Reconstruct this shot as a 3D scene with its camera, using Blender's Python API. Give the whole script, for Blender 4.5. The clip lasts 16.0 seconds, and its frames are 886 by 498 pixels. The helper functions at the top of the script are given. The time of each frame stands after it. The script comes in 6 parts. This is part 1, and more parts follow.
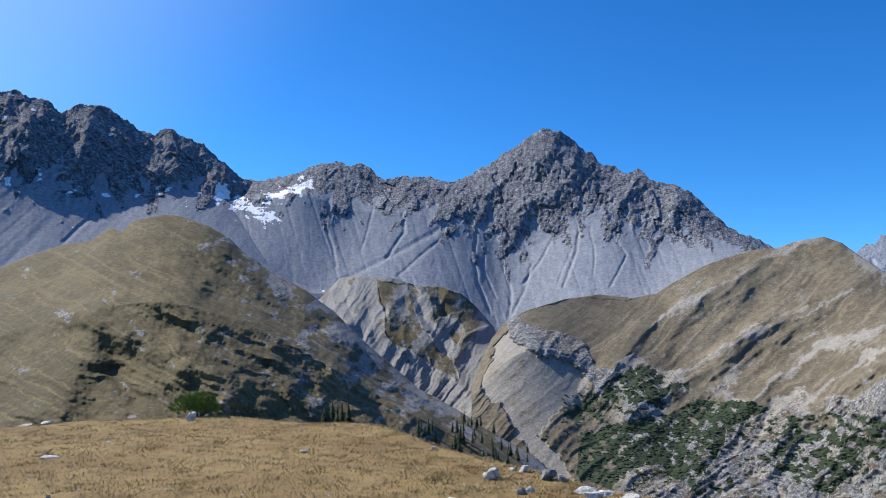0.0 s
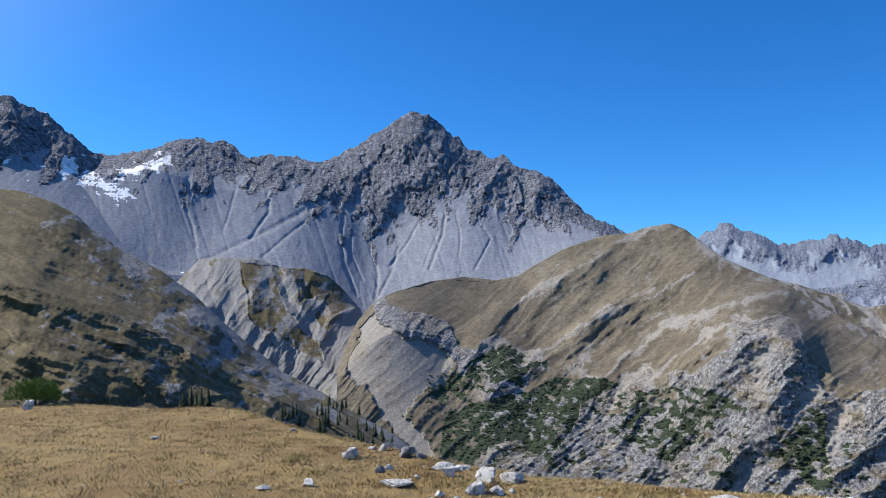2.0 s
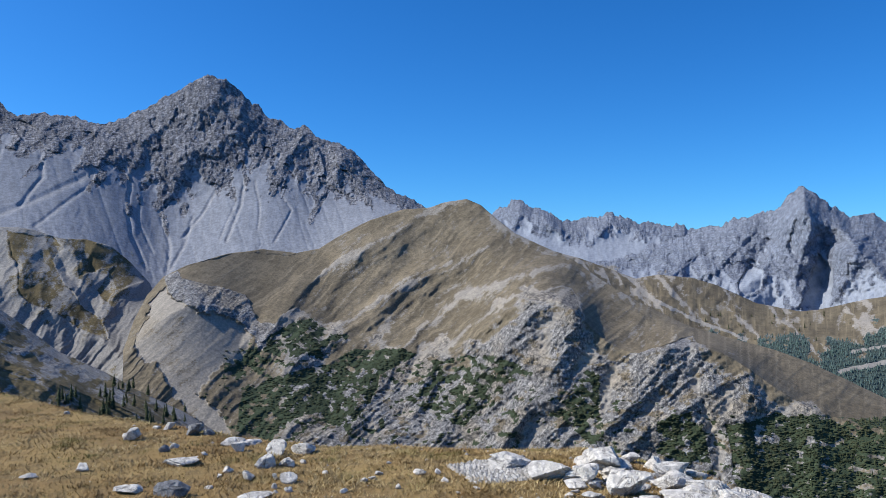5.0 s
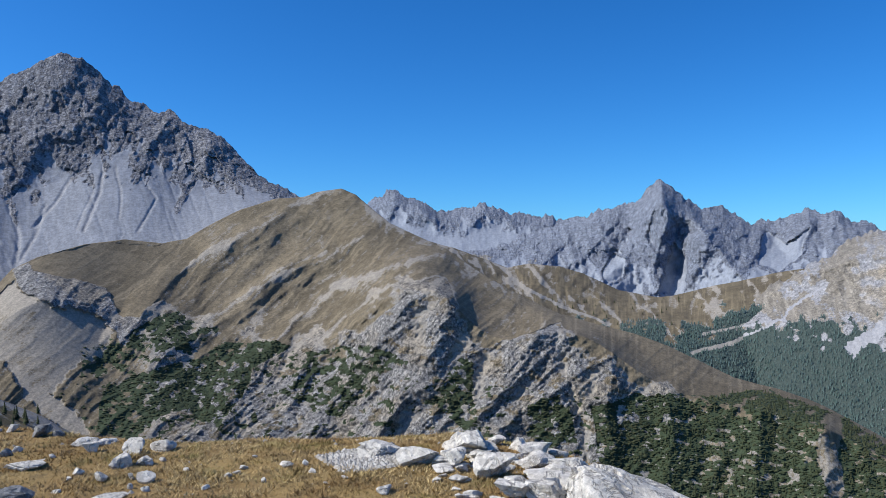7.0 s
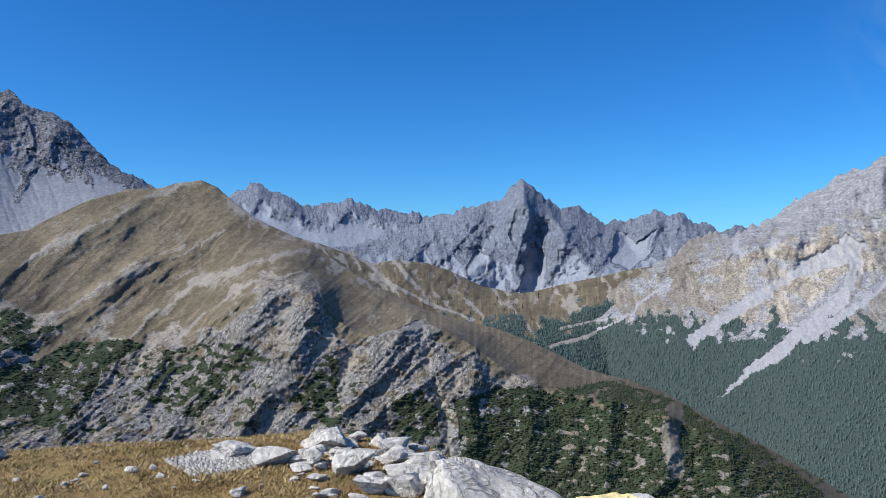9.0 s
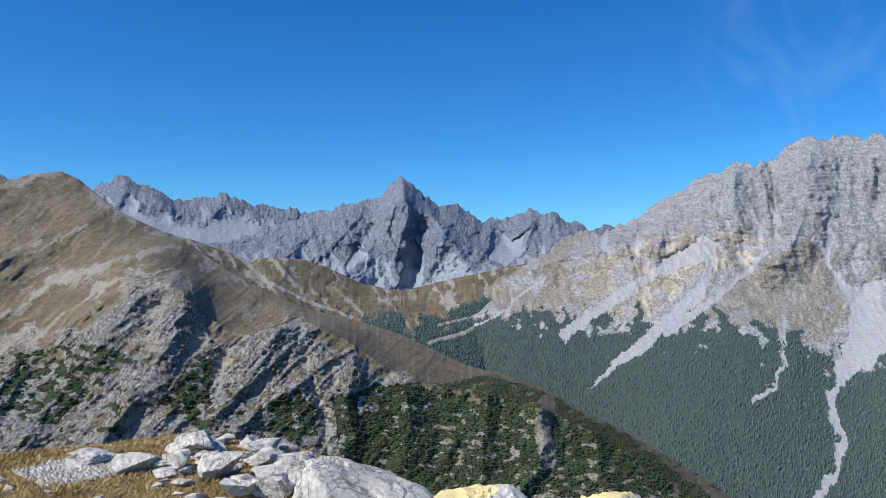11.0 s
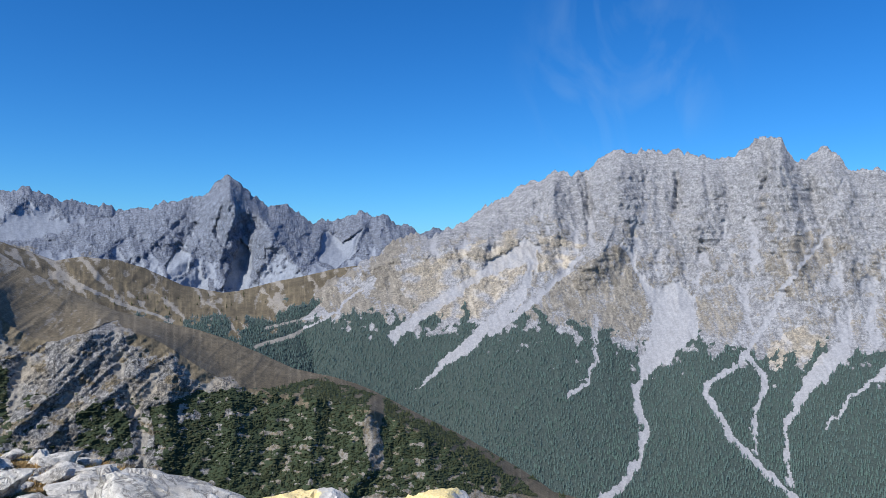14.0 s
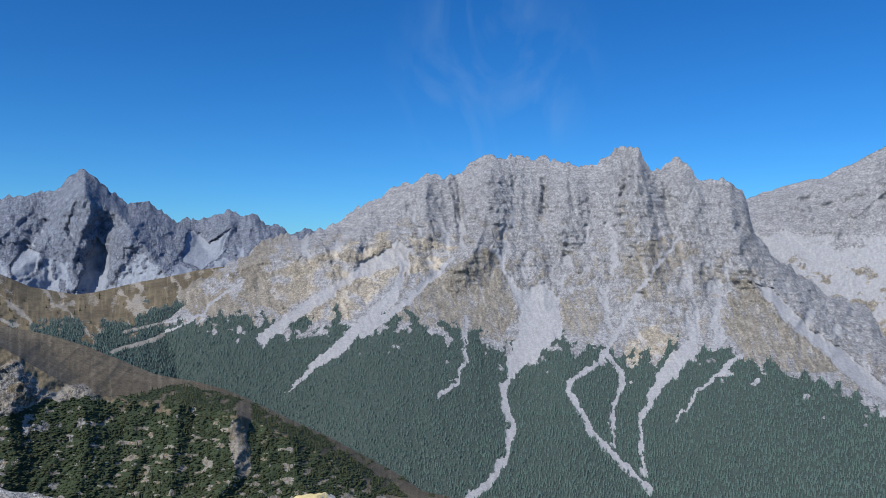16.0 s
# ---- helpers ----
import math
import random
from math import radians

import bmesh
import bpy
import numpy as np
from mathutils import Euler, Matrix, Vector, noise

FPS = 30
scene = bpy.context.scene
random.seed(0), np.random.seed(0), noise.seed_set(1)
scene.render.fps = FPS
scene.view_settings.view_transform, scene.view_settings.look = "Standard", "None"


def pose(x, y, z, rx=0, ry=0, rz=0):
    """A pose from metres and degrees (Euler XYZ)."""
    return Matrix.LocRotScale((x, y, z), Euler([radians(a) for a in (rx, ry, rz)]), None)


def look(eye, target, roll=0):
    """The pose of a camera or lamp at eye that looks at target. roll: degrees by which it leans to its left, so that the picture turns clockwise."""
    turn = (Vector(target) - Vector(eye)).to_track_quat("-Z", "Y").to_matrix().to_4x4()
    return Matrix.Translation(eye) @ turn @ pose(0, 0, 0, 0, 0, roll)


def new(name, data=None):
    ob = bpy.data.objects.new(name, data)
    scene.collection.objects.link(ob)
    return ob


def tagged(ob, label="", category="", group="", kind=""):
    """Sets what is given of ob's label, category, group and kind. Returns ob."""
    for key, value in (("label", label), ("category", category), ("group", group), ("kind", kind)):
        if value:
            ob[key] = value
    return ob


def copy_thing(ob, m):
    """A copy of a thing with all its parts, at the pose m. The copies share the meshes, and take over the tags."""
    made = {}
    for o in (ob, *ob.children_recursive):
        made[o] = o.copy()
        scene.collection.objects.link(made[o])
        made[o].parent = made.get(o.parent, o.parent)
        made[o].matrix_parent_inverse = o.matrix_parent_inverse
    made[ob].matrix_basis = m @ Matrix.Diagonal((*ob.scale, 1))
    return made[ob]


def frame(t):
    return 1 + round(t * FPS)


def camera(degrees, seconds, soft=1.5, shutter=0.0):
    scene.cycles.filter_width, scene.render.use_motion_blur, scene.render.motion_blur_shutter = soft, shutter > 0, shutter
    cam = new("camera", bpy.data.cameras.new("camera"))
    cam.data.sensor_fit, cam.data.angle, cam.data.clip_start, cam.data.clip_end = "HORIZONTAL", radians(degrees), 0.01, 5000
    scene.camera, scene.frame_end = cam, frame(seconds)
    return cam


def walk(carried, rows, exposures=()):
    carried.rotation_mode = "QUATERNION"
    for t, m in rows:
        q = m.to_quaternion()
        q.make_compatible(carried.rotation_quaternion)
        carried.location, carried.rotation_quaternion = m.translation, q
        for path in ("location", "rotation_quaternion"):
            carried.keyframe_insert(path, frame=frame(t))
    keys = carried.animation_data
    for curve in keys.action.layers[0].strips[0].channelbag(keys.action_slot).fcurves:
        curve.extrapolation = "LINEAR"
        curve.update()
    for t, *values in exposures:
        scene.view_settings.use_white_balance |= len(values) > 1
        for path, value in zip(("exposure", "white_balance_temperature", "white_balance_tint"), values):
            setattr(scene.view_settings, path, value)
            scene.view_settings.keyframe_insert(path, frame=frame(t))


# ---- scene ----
# ---- camera ----
cam = camera(60.52, 16.0, soft=0.7)
# seconds, place in metres, turn in degrees
ROWS = [
    (0.0, 0.000, -0.000, 1.600, 95.547, -0.117, 6.133),
    (0.5, 0.013, 0.010, 1.588, 95.332, -0.104, 3.866),
    (1.0, 0.022, 0.028, 1.584, 95.045, -0.019, 1.017),
    (1.5, 0.041, 0.037, 1.575, 94.641, 0.042, -1.080),
    (2.0, 0.056, 0.041, 1.572, 94.201, 0.106, -3.881),
    (2.5, 0.064, 0.044, 1.568, 93.716, 0.036, -6.290),
    (3.0, 0.076, 0.038, 1.565, 93.350, -0.079, -8.136),
    (3.5, 0.085, 0.026, 1.566, 93.054, 0.008, -11.042),
    (6.0, 0.152, -0.018, 1.549, 91.411, 0.619, -23.641),
    (6.5, 0.170, -0.007, 1.542, 91.210, 0.753, -26.237),
    (7.0, 0.180, -0.001, 1.542, 91.241, 0.761, -28.162),
    (7.5, 0.187, -0.000, 1.542, 91.126, 0.559, -29.865),
    (8.0, 0.193, 0.001, 1.538, 90.952, 0.340, -32.633),
    (8.5, 0.206, 0.009, 1.534, 90.950, 0.287, -35.394),
    (9.0, 0.238, 0.028, 1.529, 90.853, 0.359, -38.222),
    (11.5, 0.233, -0.076, 1.551, 90.581, 0.156, -49.626),
    (12.0, 0.252, -0.076, 1.550, 90.581, 0.089, -52.026),
    (12.5, 0.259, -0.075, 1.543, 90.590, -0.033, -54.028),
    (13.0, 0.276, -0.062, 1.537, 90.663, -0.095, -56.515),
    (13.5, 0.341, -0.015, 1.518, 90.739, -0.155, -58.769),
    (14.0, 0.367, 0.012, 1.502, 90.736, -0.213, -60.041),
    (14.5, 0.357, 0.001, 1.506, 90.538, -0.505, -62.117),
    (15.0, 0.357, 0.000, 1.506, 90.626, -0.653, -64.491),
    (15.5, 0.358, 0.000, 1.509, 90.752, -0.598, -67.370),
    (16.0, 0.358, 0.000, 1.509, 90.923, -0.583, -69.660),
]
walk(cam, [(t, pose(x, y, z, rx, ry, rz)) for t, x, y, z, rx, ry, rz in ROWS], exposures=[(0.0, 0.46), (3.5, 0.37), (7.0, 0.27), (12.0, 0.16), (15.5, 0.17), (16.0, -0.03)])

# ---- sky and sun ----
SUN_BEARING, SUN_HEIGHT = -70.0, 42.0
EYE = 1.6
world = bpy.data.worlds.new("sky")
scene.world = world
world.use_nodes = True
wn = world.node_tree
sky = wn.nodes.new("ShaderNodeTexSky")
sky.sky_type, sky.sun_disc = "NISHITA", False
sky.sun_elevation, sky.sun_rotation = radians(SUN_HEIGHT), radians(SUN_BEARING)
sky.altitude, sky.air_density, sky.dust_density, sky.ozone_density = 2500, 1.0, 4.0, 3.0
deep = wn.nodes.new("ShaderNodeHueSaturation")
deep.inputs["Saturation"].default_value = 1.3
tint = wn.nodes.new("ShaderNodeMix")
tint.data_type, tint.blend_type = "RGBA", "MULTIPLY"
tint.inputs[0].default_value, tint.inputs[7].default_value = 1.0, (0.42, 0.83, 1.09, 1.0)
wn.links.new(sky.outputs[0], deep.inputs["Color"])
wn.links.new(deep.outputs[0], tint.inputs[6])
# a thin wisp of high cloud
way = wn.nodes.new("ShaderNodeTexCoord").outputs["Generated"]
stretch = wn.nodes.new("ShaderNodeMapping")
stretch.inputs["Rotation"].default_value, stretch.inputs["Scale"].default_value = (0.0, 0.4, 0.0), (6.0, 6.0, 3.4)
wisp = wn.nodes.new("ShaderNodeTexNoise")
wisp.inputs["Scale"].default_value, wisp.inputs["Detail"].default_value, wisp.inputs["Distortion"].default_value = 1.3, 7.0, 2.6
toward = wn.nodes.new("ShaderNodeVectorMath")
toward.operation = "DOT_PRODUCT"
cb, ch = radians(73.5), radians(14.0)
toward.inputs[1].default_value = (math.sin(cb) * math.cos(ch), math.cos(cb) * math.cos(ch), math.sin(ch))
close = wn.nodes.new("ShaderNodeMapRange")
close.interpolation_type = "SMOOTHSTEP"
close.inputs["From Min"].default_value, close.inputs["From Max"].default_value = 0.988, 1.0
thin = wn.nodes.new("ShaderNodeMapRange")
thin.inputs["From Min"].default_value, thin.inputs["From Max"].default_value, thin.inputs["To Max"].default_value = 0.42, 0.78, 0.22
both = wn.nodes.new("ShaderNodeMath")
both.operation = "MULTIPLY"
cloud = wn.nodes.new("ShaderNodeMix")
cloud.data_type = "RGBA"
cloud.inputs[7].default_value = (2.6, 4.0, 5.6, 1.0)
for a, b in ((way, stretch.inputs[0]), (stretch.outputs[0], wisp.inputs["Vector"]), (way, toward.inputs[0]), (toward.outputs["Value"], close.inputs[0]),
             (wisp.outputs["Fac"], thin.inputs[0]), (close.outputs[0], both.inputs[0]), (thin.outputs[0], both.inputs[1]), (both.outputs[0], cloud.inputs[0]),
             (tint.outputs[2], cloud.inputs[6]), (cloud.outputs[2], wn.nodes["Background"].inputs[0])):
    wn.links.new(a, b)
# pale haze on the side of the sun
haze_way = wn.nodes.new("ShaderNodeVectorMath")
haze_way.operation = "DOT_PRODUCT"
hb, hh = radians(SUN_BEARING), radians(SUN_HEIGHT)
haze_way.inputs[1].default_value = (math.sin(hb) * math.cos(hh), math.cos(hb) * math.cos(hh), math.sin(hh))
haze_by = wn.nodes.new("ShaderNodeMapRange")
haze_by.interpolation_type = "SMOOTHSTEP"
haze_by.inputs["From Min"].default_value, haze_by.inputs["From Max"].default_value, haze_by.inputs["To Max"].default_value = 0.62, 1.0, 0.27
haze = wn.nodes.new("ShaderNodeMix")
haze.data_type = "RGBA"
haze.inputs[7].default_value = (7.0, 8.0, 9.0, 1.0)
for a, b in ((way, haze_way.inputs[0]), (haze_way.outputs["Value"], haze_by.inputs[0]), (haze_by.outputs[0], haze.inputs[0]),
             (cloud.outputs[2], haze.inputs[6]), (haze.outputs[2], wn.nodes["Background"].inputs[0])):
    wn.links.new(a, b)
wn.nodes["Background"].inputs[1].default_value = 0.125
sun = new("sun", bpy.data.lights.new("sun", "SUN"))
sun.data.energy, sun.data.angle, sun.data.color = 4.6, radians(0.53), (1.0, 0.94, 0.86)
sb, sh = radians(SUN_BEARING), radians(SUN_HEIGHT)
sun.matrix_world = look((math.sin(sb) * math.cos(sh) * 100, math.cos(sb) * math.cos(sh) * 100, math.sin(sh) * 100), (0, 0, 0))


# ---- materials ----
class Nodes:
    """A short hand for node materials."""

    def __init__(self, name):
        self.mat = bpy.data.materials.new(name)
        self.mat.use_nodes = True
        self.tree = self.mat.node_tree
        self.bsdf = self.tree.nodes["Principled BSDF"]
        self.bsdf.inputs["Roughness"].default_value = 0.9
        self.bsdf.inputs["Specular IOR Level"].default_value = 0.2
        self.place = self.tree.nodes.new("ShaderNodeNewGeometry").outputs["Position"]

    def put(self, socket, value):
        if hasattr(value, "links"):
            self.tree.links.new(value, socket)
        else:
            socket.default_value = value

    def noise(self, scale, detail=4.0, rough=0.55, vector=None, distortion=0.0):
        n = self.tree.nodes.new("ShaderNodeTexNoise")
        self.put(n.inputs["Vector"], vector or self.place)
        n.inputs["Scale"].default_value, n.inputs["Detail"].default_value = scale, detail
        n.inputs["Roughness"].default_value, n.inputs["Distortion"].default_value = rough, distortion
        return n.outputs["Fac"]

    def cells(self, scale, vector=None, feature="F1"):
        n = self.tree.nodes.new("ShaderNodeTexVoronoi")
        n.feature = feature
        self.put(n.inputs["Vector"], vector or self.place)
        n.inputs["Scale"].default_value = scale
        return n.outputs["Distance"]

    def squash(self, x, y, z):
        n = self.tree.nodes.new("ShaderNodeVectorMath")
        n.operation = "MULTIPLY"
        self.put(n.inputs[0], self.place)
        n.inputs[1].default_value = (x, y, z)
        return n.outputs[0]

    def math(self, op, a, b=0.0, clamp=False):
        n = self.tree.nodes.new("ShaderNodeMath")
        n.operation, n.use_clamp = op, clamp
        self.put(n.inputs[0], a)
        self.put(n.inputs[1], b)
        return n.outputs[0]

    def step(self, value, lo, hi):
        n = self.tree.nodes.new("ShaderNodeMapRange")
        n.interpolation_type = "SMOOTHSTEP"
        self.put(n.inputs["Value"], value)
        n.inputs["From Min"].default_value, n.inputs["From Max"].default_value = lo, hi
        return n.outputs["Result"]

    def mix(self, fac, a, b, kind="MIX"):
        n = self.tree.nodes.new("ShaderNodeMix")
        n.data_type, n.blend_type = "RGBA", kind
        self.put(n.inputs[0], fac)
        for socket, value in ((n.inputs[6], a), (n.inputs[7], b)):
            self.put(socket, value if hasattr(value, "links") else (*value, 1.0))
        return n.outputs[2]

    def layer(self, name):
        n = self.tree.nodes.new("ShaderNodeAttribute")
        n.attribute_name = name
        s = self.tree.nodes.new("ShaderNodeSeparateColor")
        self.tree.links.new(n.outputs["Color"], s.inputs[0])
        return s.outputs

    def random(self):
        return self.tree.nodes.new("ShaderNodeObjectInfo").outputs["Random"]

    def island(self):
        return self.tree.nodes.new("ShaderNodeNewGeometry").outputs["Random Per Island"]

    def bump(self, height, strength, distance, below=None):
        n = self.tree.nodes.new("ShaderNodeBump")
        n.inputs["Distance"].default_value = distance
        self.put(n.inputs["Strength"], strength)
        self.put(n.inputs["Height"], height)
        if below is not None:
            self.put(n.inputs["Normal"], below)
        return n.outputs[0]

    def done(self, colour, normal=None):
        self.put(self.bsdf.inputs["Base Color"], colour if hasattr(colour, "links") else (*colour, 1.0))
        if normal is not None:
            self.put(self.bsdf.inputs["Normal"], normal)
        return self.mat


def mountain_material(name, rock, rock_dark, scree, grass, grass_dry, pale, beds=0.5, size=1.0, speck=0.9, split_by=0.6, long=0.09, floor=((0.03, 0.045, 0.026), (0.055, 0.075, 0.042))):
    """Bare rock under grass, scree, wood floor, snow and pale limestone, as the layers on the mesh say."""
    m = Nodes(name)
    fine, mid, coarse = m.noise(0.22 * size, 5.0, 0.7), m.noise(0.04 * size, 6.0, 0.65), m.noise(0.008, 4.0, 0.55)
    band = m.noise(0.05, 5.0, 0.6, m.squash(0.25, 0.25, 2.2))
    one, two = m.layer("cover"), m.layer("extra")
    # streaks down the fall line: fine across the slope, long down it
    lane = m.tree.nodes.new("ShaderNodeCombineXYZ")
    m.put(lane.inputs[0], m.math("ADD", m.math("MULTIPLY", two[2], 100.0), m.math("MULTIPLY", mid, 14.0)))
    split = m.tree.nodes.new("ShaderNodeSeparateXYZ")
    m.put(split.inputs[0], m.place)
    m.put(lane.inputs[1], m.math("MULTIPLY", split.outputs[2], long))
    run = m.noise(0.10 * size, 5.0, 0.65, lane.outputs[0])
    edge = m.math("MULTIPLY", m.math("SUBTRACT", m.math("ADD", m.math("ADD", m.math("MULTIPLY", fine, 0.45), m.math("MULTIPLY", mid, 0.2)), m.math("MULTIPLY", run, 0.35)), 0.5), 2.8)

    def where(mask, soft=0.16):
        return m.step(m.math("ADD", mask, edge), 0.5 - soft, 0.5 + soft)

    patch = m.math("ADD", m.math("MULTIPLY", band, beds), m.math("MULTIPLY", m.math("ADD", m.math("MULTIPLY", m.noise(0.09, 6.0, 0.65), 0.4), m.math("MULTIPLY", run, 0.6)), 1.0 - beds))
    stone = m.mix(m.step(patch, 0.4, 0.6), rock_dark, rock)
    stone = m.mix(m.math("MULTIPLY", m.step(mid, 0.45, 0.75), 0.5), stone, [c * 1.35 for c in rock])
    stone = m.mix(two[1], stone, m.mix(m.step(mid, 0.35, 0.65), [c * 0.72 for c in pale], pale))
    # Shade inside clefts and chinks, painted as thin dark lines; nothing is cut.
    cleft_shade = m.math("ABSOLUTE", m.math("SUBTRACT", m.noise(0.03 * size, 5.0, 0.6, m.squash(1.0, 1.0, 0.4), 0.5), 0.5))
    chink_shade = m.math("ABSOLUTE", m.math("SUBTRACT", m.noise(0.075 * size, 4.0, 0.6, m.squash(1.0, 1.0, 0.7)), 0.5))
    stone = m.mix(m.math("MULTIPLY", m.step(m.math("MINIMUM", cleft_shade, m.math("MULTIPLY", chink_shade, 1.3)), 0.036, 0.012), split_by), stone, [c * 0.42 for c in rock_dark])
    loose = m.mix(m.step(run, 0.3, 0.7), [c * 0.86 for c in scree], [c * 1.08 for c in scree])
    loose = m.mix(m.math("MULTIPLY", two[1], 0.85), loose, m.mix(m.step(run, 0.3, 0.7), [c * 0.8 for c in pale], [c * 1.1 for c in pale]))
    turf = m.mix(m.step(coarse, 0.35, 0.65), grass, grass_dry)
    turf = m.mix(m.math("MULTIPLY", m.step(mid, 0.4, 0.7), 0.55), turf, [c * 0.6 for c in grass])
    turf = m.mix(m.math("MULTIPLY", m.step(run, 0.52, 0.64), 0.5), turf, [c * 1.45 for c in grass_dry])
    turf = m.mix(m.math("MULTIPLY", m.step(run, 0.48, 0.36), 0.45), turf, [c * 0.6 for c in grass])
    turf = m.mix(m.math("MULTIPLY", m.step(fine, 0.55, 0.8), 0.4), turf, [c * 1.5 for c in grass_dry])
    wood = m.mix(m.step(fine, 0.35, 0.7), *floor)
    colour = m.mix(where(one[1]), stone, loose)
    colour = m.mix(where(one[0], 0.18), colour, turf)
    grain = m.noise(0.15 * size, 6.0, 0.8)
    even = m.math("SUBTRACT", 1.0, m.math("MULTIPLY", where(one[1]), 0.6))
    colour = m.mix(m.math("MULTIPLY", m.step(grain, 0.5, 0.58), m.math("MULTIPLY", even, speck)), colour, m.mix(1.0, colour, (1.6, 1.58, 1.56), "MULTIPLY"))
    colour = m.mix(m.math("MULTIPLY", m.step(grain, 0.5, 0.42), m.math("MULTIPLY", even, speck)), colour, m.mix(1.0, colour, (0.45, 0.46, 0.48), "MULTIPLY"))
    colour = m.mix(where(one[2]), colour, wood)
    colour = m.mix(where(two[0], 0.08), colour, (0.82, 0.84, 0.87))
    rough = m.math("SUBTRACT", 1.0, m.math("MULTIPLY", where(one[1]), 0.9))
    crease = m.math("ABSOLUTE", m.math("SUBTRACT", m.noise(0.06 * size, 4.0, 0.6, lane.outputs[0]), 0.5))
    n1 = m.bump(m.math("ADD", m.math("ADD", m.math("MULTIPLY", crease, 1.4 * (1 - beds)), m.math("MULTIPLY", band, 1.5 * beds)), m.math("MULTIPLY", mid, 0.6)), rough, 9.0 / size)
    return m.done(colour, m.bump(fine, rough, 3.5 / size, n1))


# Bluer than bare stone: some haze is put into the rock and scree.
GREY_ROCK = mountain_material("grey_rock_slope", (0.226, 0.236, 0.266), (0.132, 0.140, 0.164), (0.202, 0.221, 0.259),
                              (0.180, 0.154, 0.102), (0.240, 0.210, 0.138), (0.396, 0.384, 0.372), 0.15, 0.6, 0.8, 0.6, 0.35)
# Blue of distant haze is painted into these rock and scree colours.
HAZED_ROCK = mountain_material("haze_blue_rock_slope", (0.220, 0.249, 0.308), (0.157, 0.180, 0.230), (0.242, 0.273, 0.328),
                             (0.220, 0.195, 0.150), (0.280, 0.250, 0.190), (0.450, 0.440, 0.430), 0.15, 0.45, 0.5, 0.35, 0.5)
# Rock cooled towards haze blue; the wood floor carries painted haze too.
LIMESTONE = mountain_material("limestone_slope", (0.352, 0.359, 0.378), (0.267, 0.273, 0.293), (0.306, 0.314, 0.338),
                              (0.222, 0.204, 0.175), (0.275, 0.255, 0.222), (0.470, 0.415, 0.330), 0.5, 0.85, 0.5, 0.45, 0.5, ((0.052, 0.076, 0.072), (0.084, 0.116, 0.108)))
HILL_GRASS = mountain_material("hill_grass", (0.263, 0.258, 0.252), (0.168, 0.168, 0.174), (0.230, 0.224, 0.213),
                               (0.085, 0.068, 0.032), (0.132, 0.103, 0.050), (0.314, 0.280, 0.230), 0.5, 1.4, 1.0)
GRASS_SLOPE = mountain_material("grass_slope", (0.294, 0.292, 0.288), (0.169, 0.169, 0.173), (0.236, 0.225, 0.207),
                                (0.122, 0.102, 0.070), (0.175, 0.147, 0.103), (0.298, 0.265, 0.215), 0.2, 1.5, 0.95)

# The wood floor pair holds the same painted haze as the far forest.
SADDLE_GRASS = mountain_material("saddle_grass", (0.342, 0.340, 0.335), (0.188, 0.188, 0.192), (0.262, 0.250, 0.230),
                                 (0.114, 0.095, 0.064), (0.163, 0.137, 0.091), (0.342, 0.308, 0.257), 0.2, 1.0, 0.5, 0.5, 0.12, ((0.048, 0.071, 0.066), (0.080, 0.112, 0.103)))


# ---- relief ----
def lattice(x, y, seed):
    """Smooth gradient noise of two numbers, from about -0.7 to 0.7."""
    xi, yi = np.floor(x), np.floor(y)
    fx, fy = x - xi, y - yi
    xi, yi = xi.astype(np.int64), yi.astype(np.int64)

    def corner(dx, dy):
        h = ((xi + dx) * 374761393 + (yi + dy) * 668265263 + seed * 1442695041) & 0xFFFFFFFF
        h = ((h ^ (h >> 13)) * 1274126177) & 0xFFFFFFFF
        a = ((h ^ (h >> 16)) & 4095) * (2 * np.pi / 4096)
        return np.cos(a) * (fx - dx) + np.sin(a) * (fy - dy)

    u, w = fx * fx * fx * (fx * (fx * 6 - 15) + 10), fy * fy * fy * (fy * (fy * 6 - 15) + 10)
    low = corner(0, 0) * (1 - u) + corner(1, 0) * u
    high = corner(0, 1) * (1 - u) + corner(1, 1) * u
    return low * (1 - w) + high * w


def fractal(x, y, octaves, seed, gain=0.5):
    total, size = 0.0, 1.0
    for k in range(octaves):
        total = total + size * lattice(x * 2 ** k, y * 2 ** k, seed + k)
        size *= gain
    return total


def crags(x, y, octaves, seed, gain=0.5):
    """Sharp ridges (1) between rounded gullies (0)."""
    total, size, weight, top = 0.0, 1.0, 1.0, 0.0
    for k in range(octaves):
        n = (1.0 - np.abs(lattice(x * 2 ** k, y * 2 ** k, seed + k)) * 1.6).clip(0, 1) ** 2
        total, top = total + n * size * weight, top + size
        weight = (n * 1.4).clip(0.15, 1)
        size *= gain
    return total / top


def ease(x, lo, hi):
    s = ((x - lo) / (hi - lo)).clip(0, 1)
    return s * s * (3 - 2 * s)


def along(profile, bearing):
    return np.interp(bearing, [p[0] for p in profile], [p[1] for p in profile])


def near(line, a, e, width, end_width=None):
    """1 on a line of (bearing, height) degrees, falling to 0 at its half width; the width may change to its end."""
    best = np.full(a.shape, 9e9)
    count = len(line) - 1
    for k in range(count):
        (a0, e0), (a1, e1) = line[k], line[k + 1]
        da, de = a1 - a0, e1 - e0
        s = (((a - a0) * da + (e - e0) * de) / (da * da + de * de)).clip(0, 1)
        w = width + ((end_width or width) - width) * (k + s) / count
        best = np.minimum(best, np.hypot(a - a0 - s * da, e - e0 - s * de) / w)
    return (1 - best).clip(0, 1)


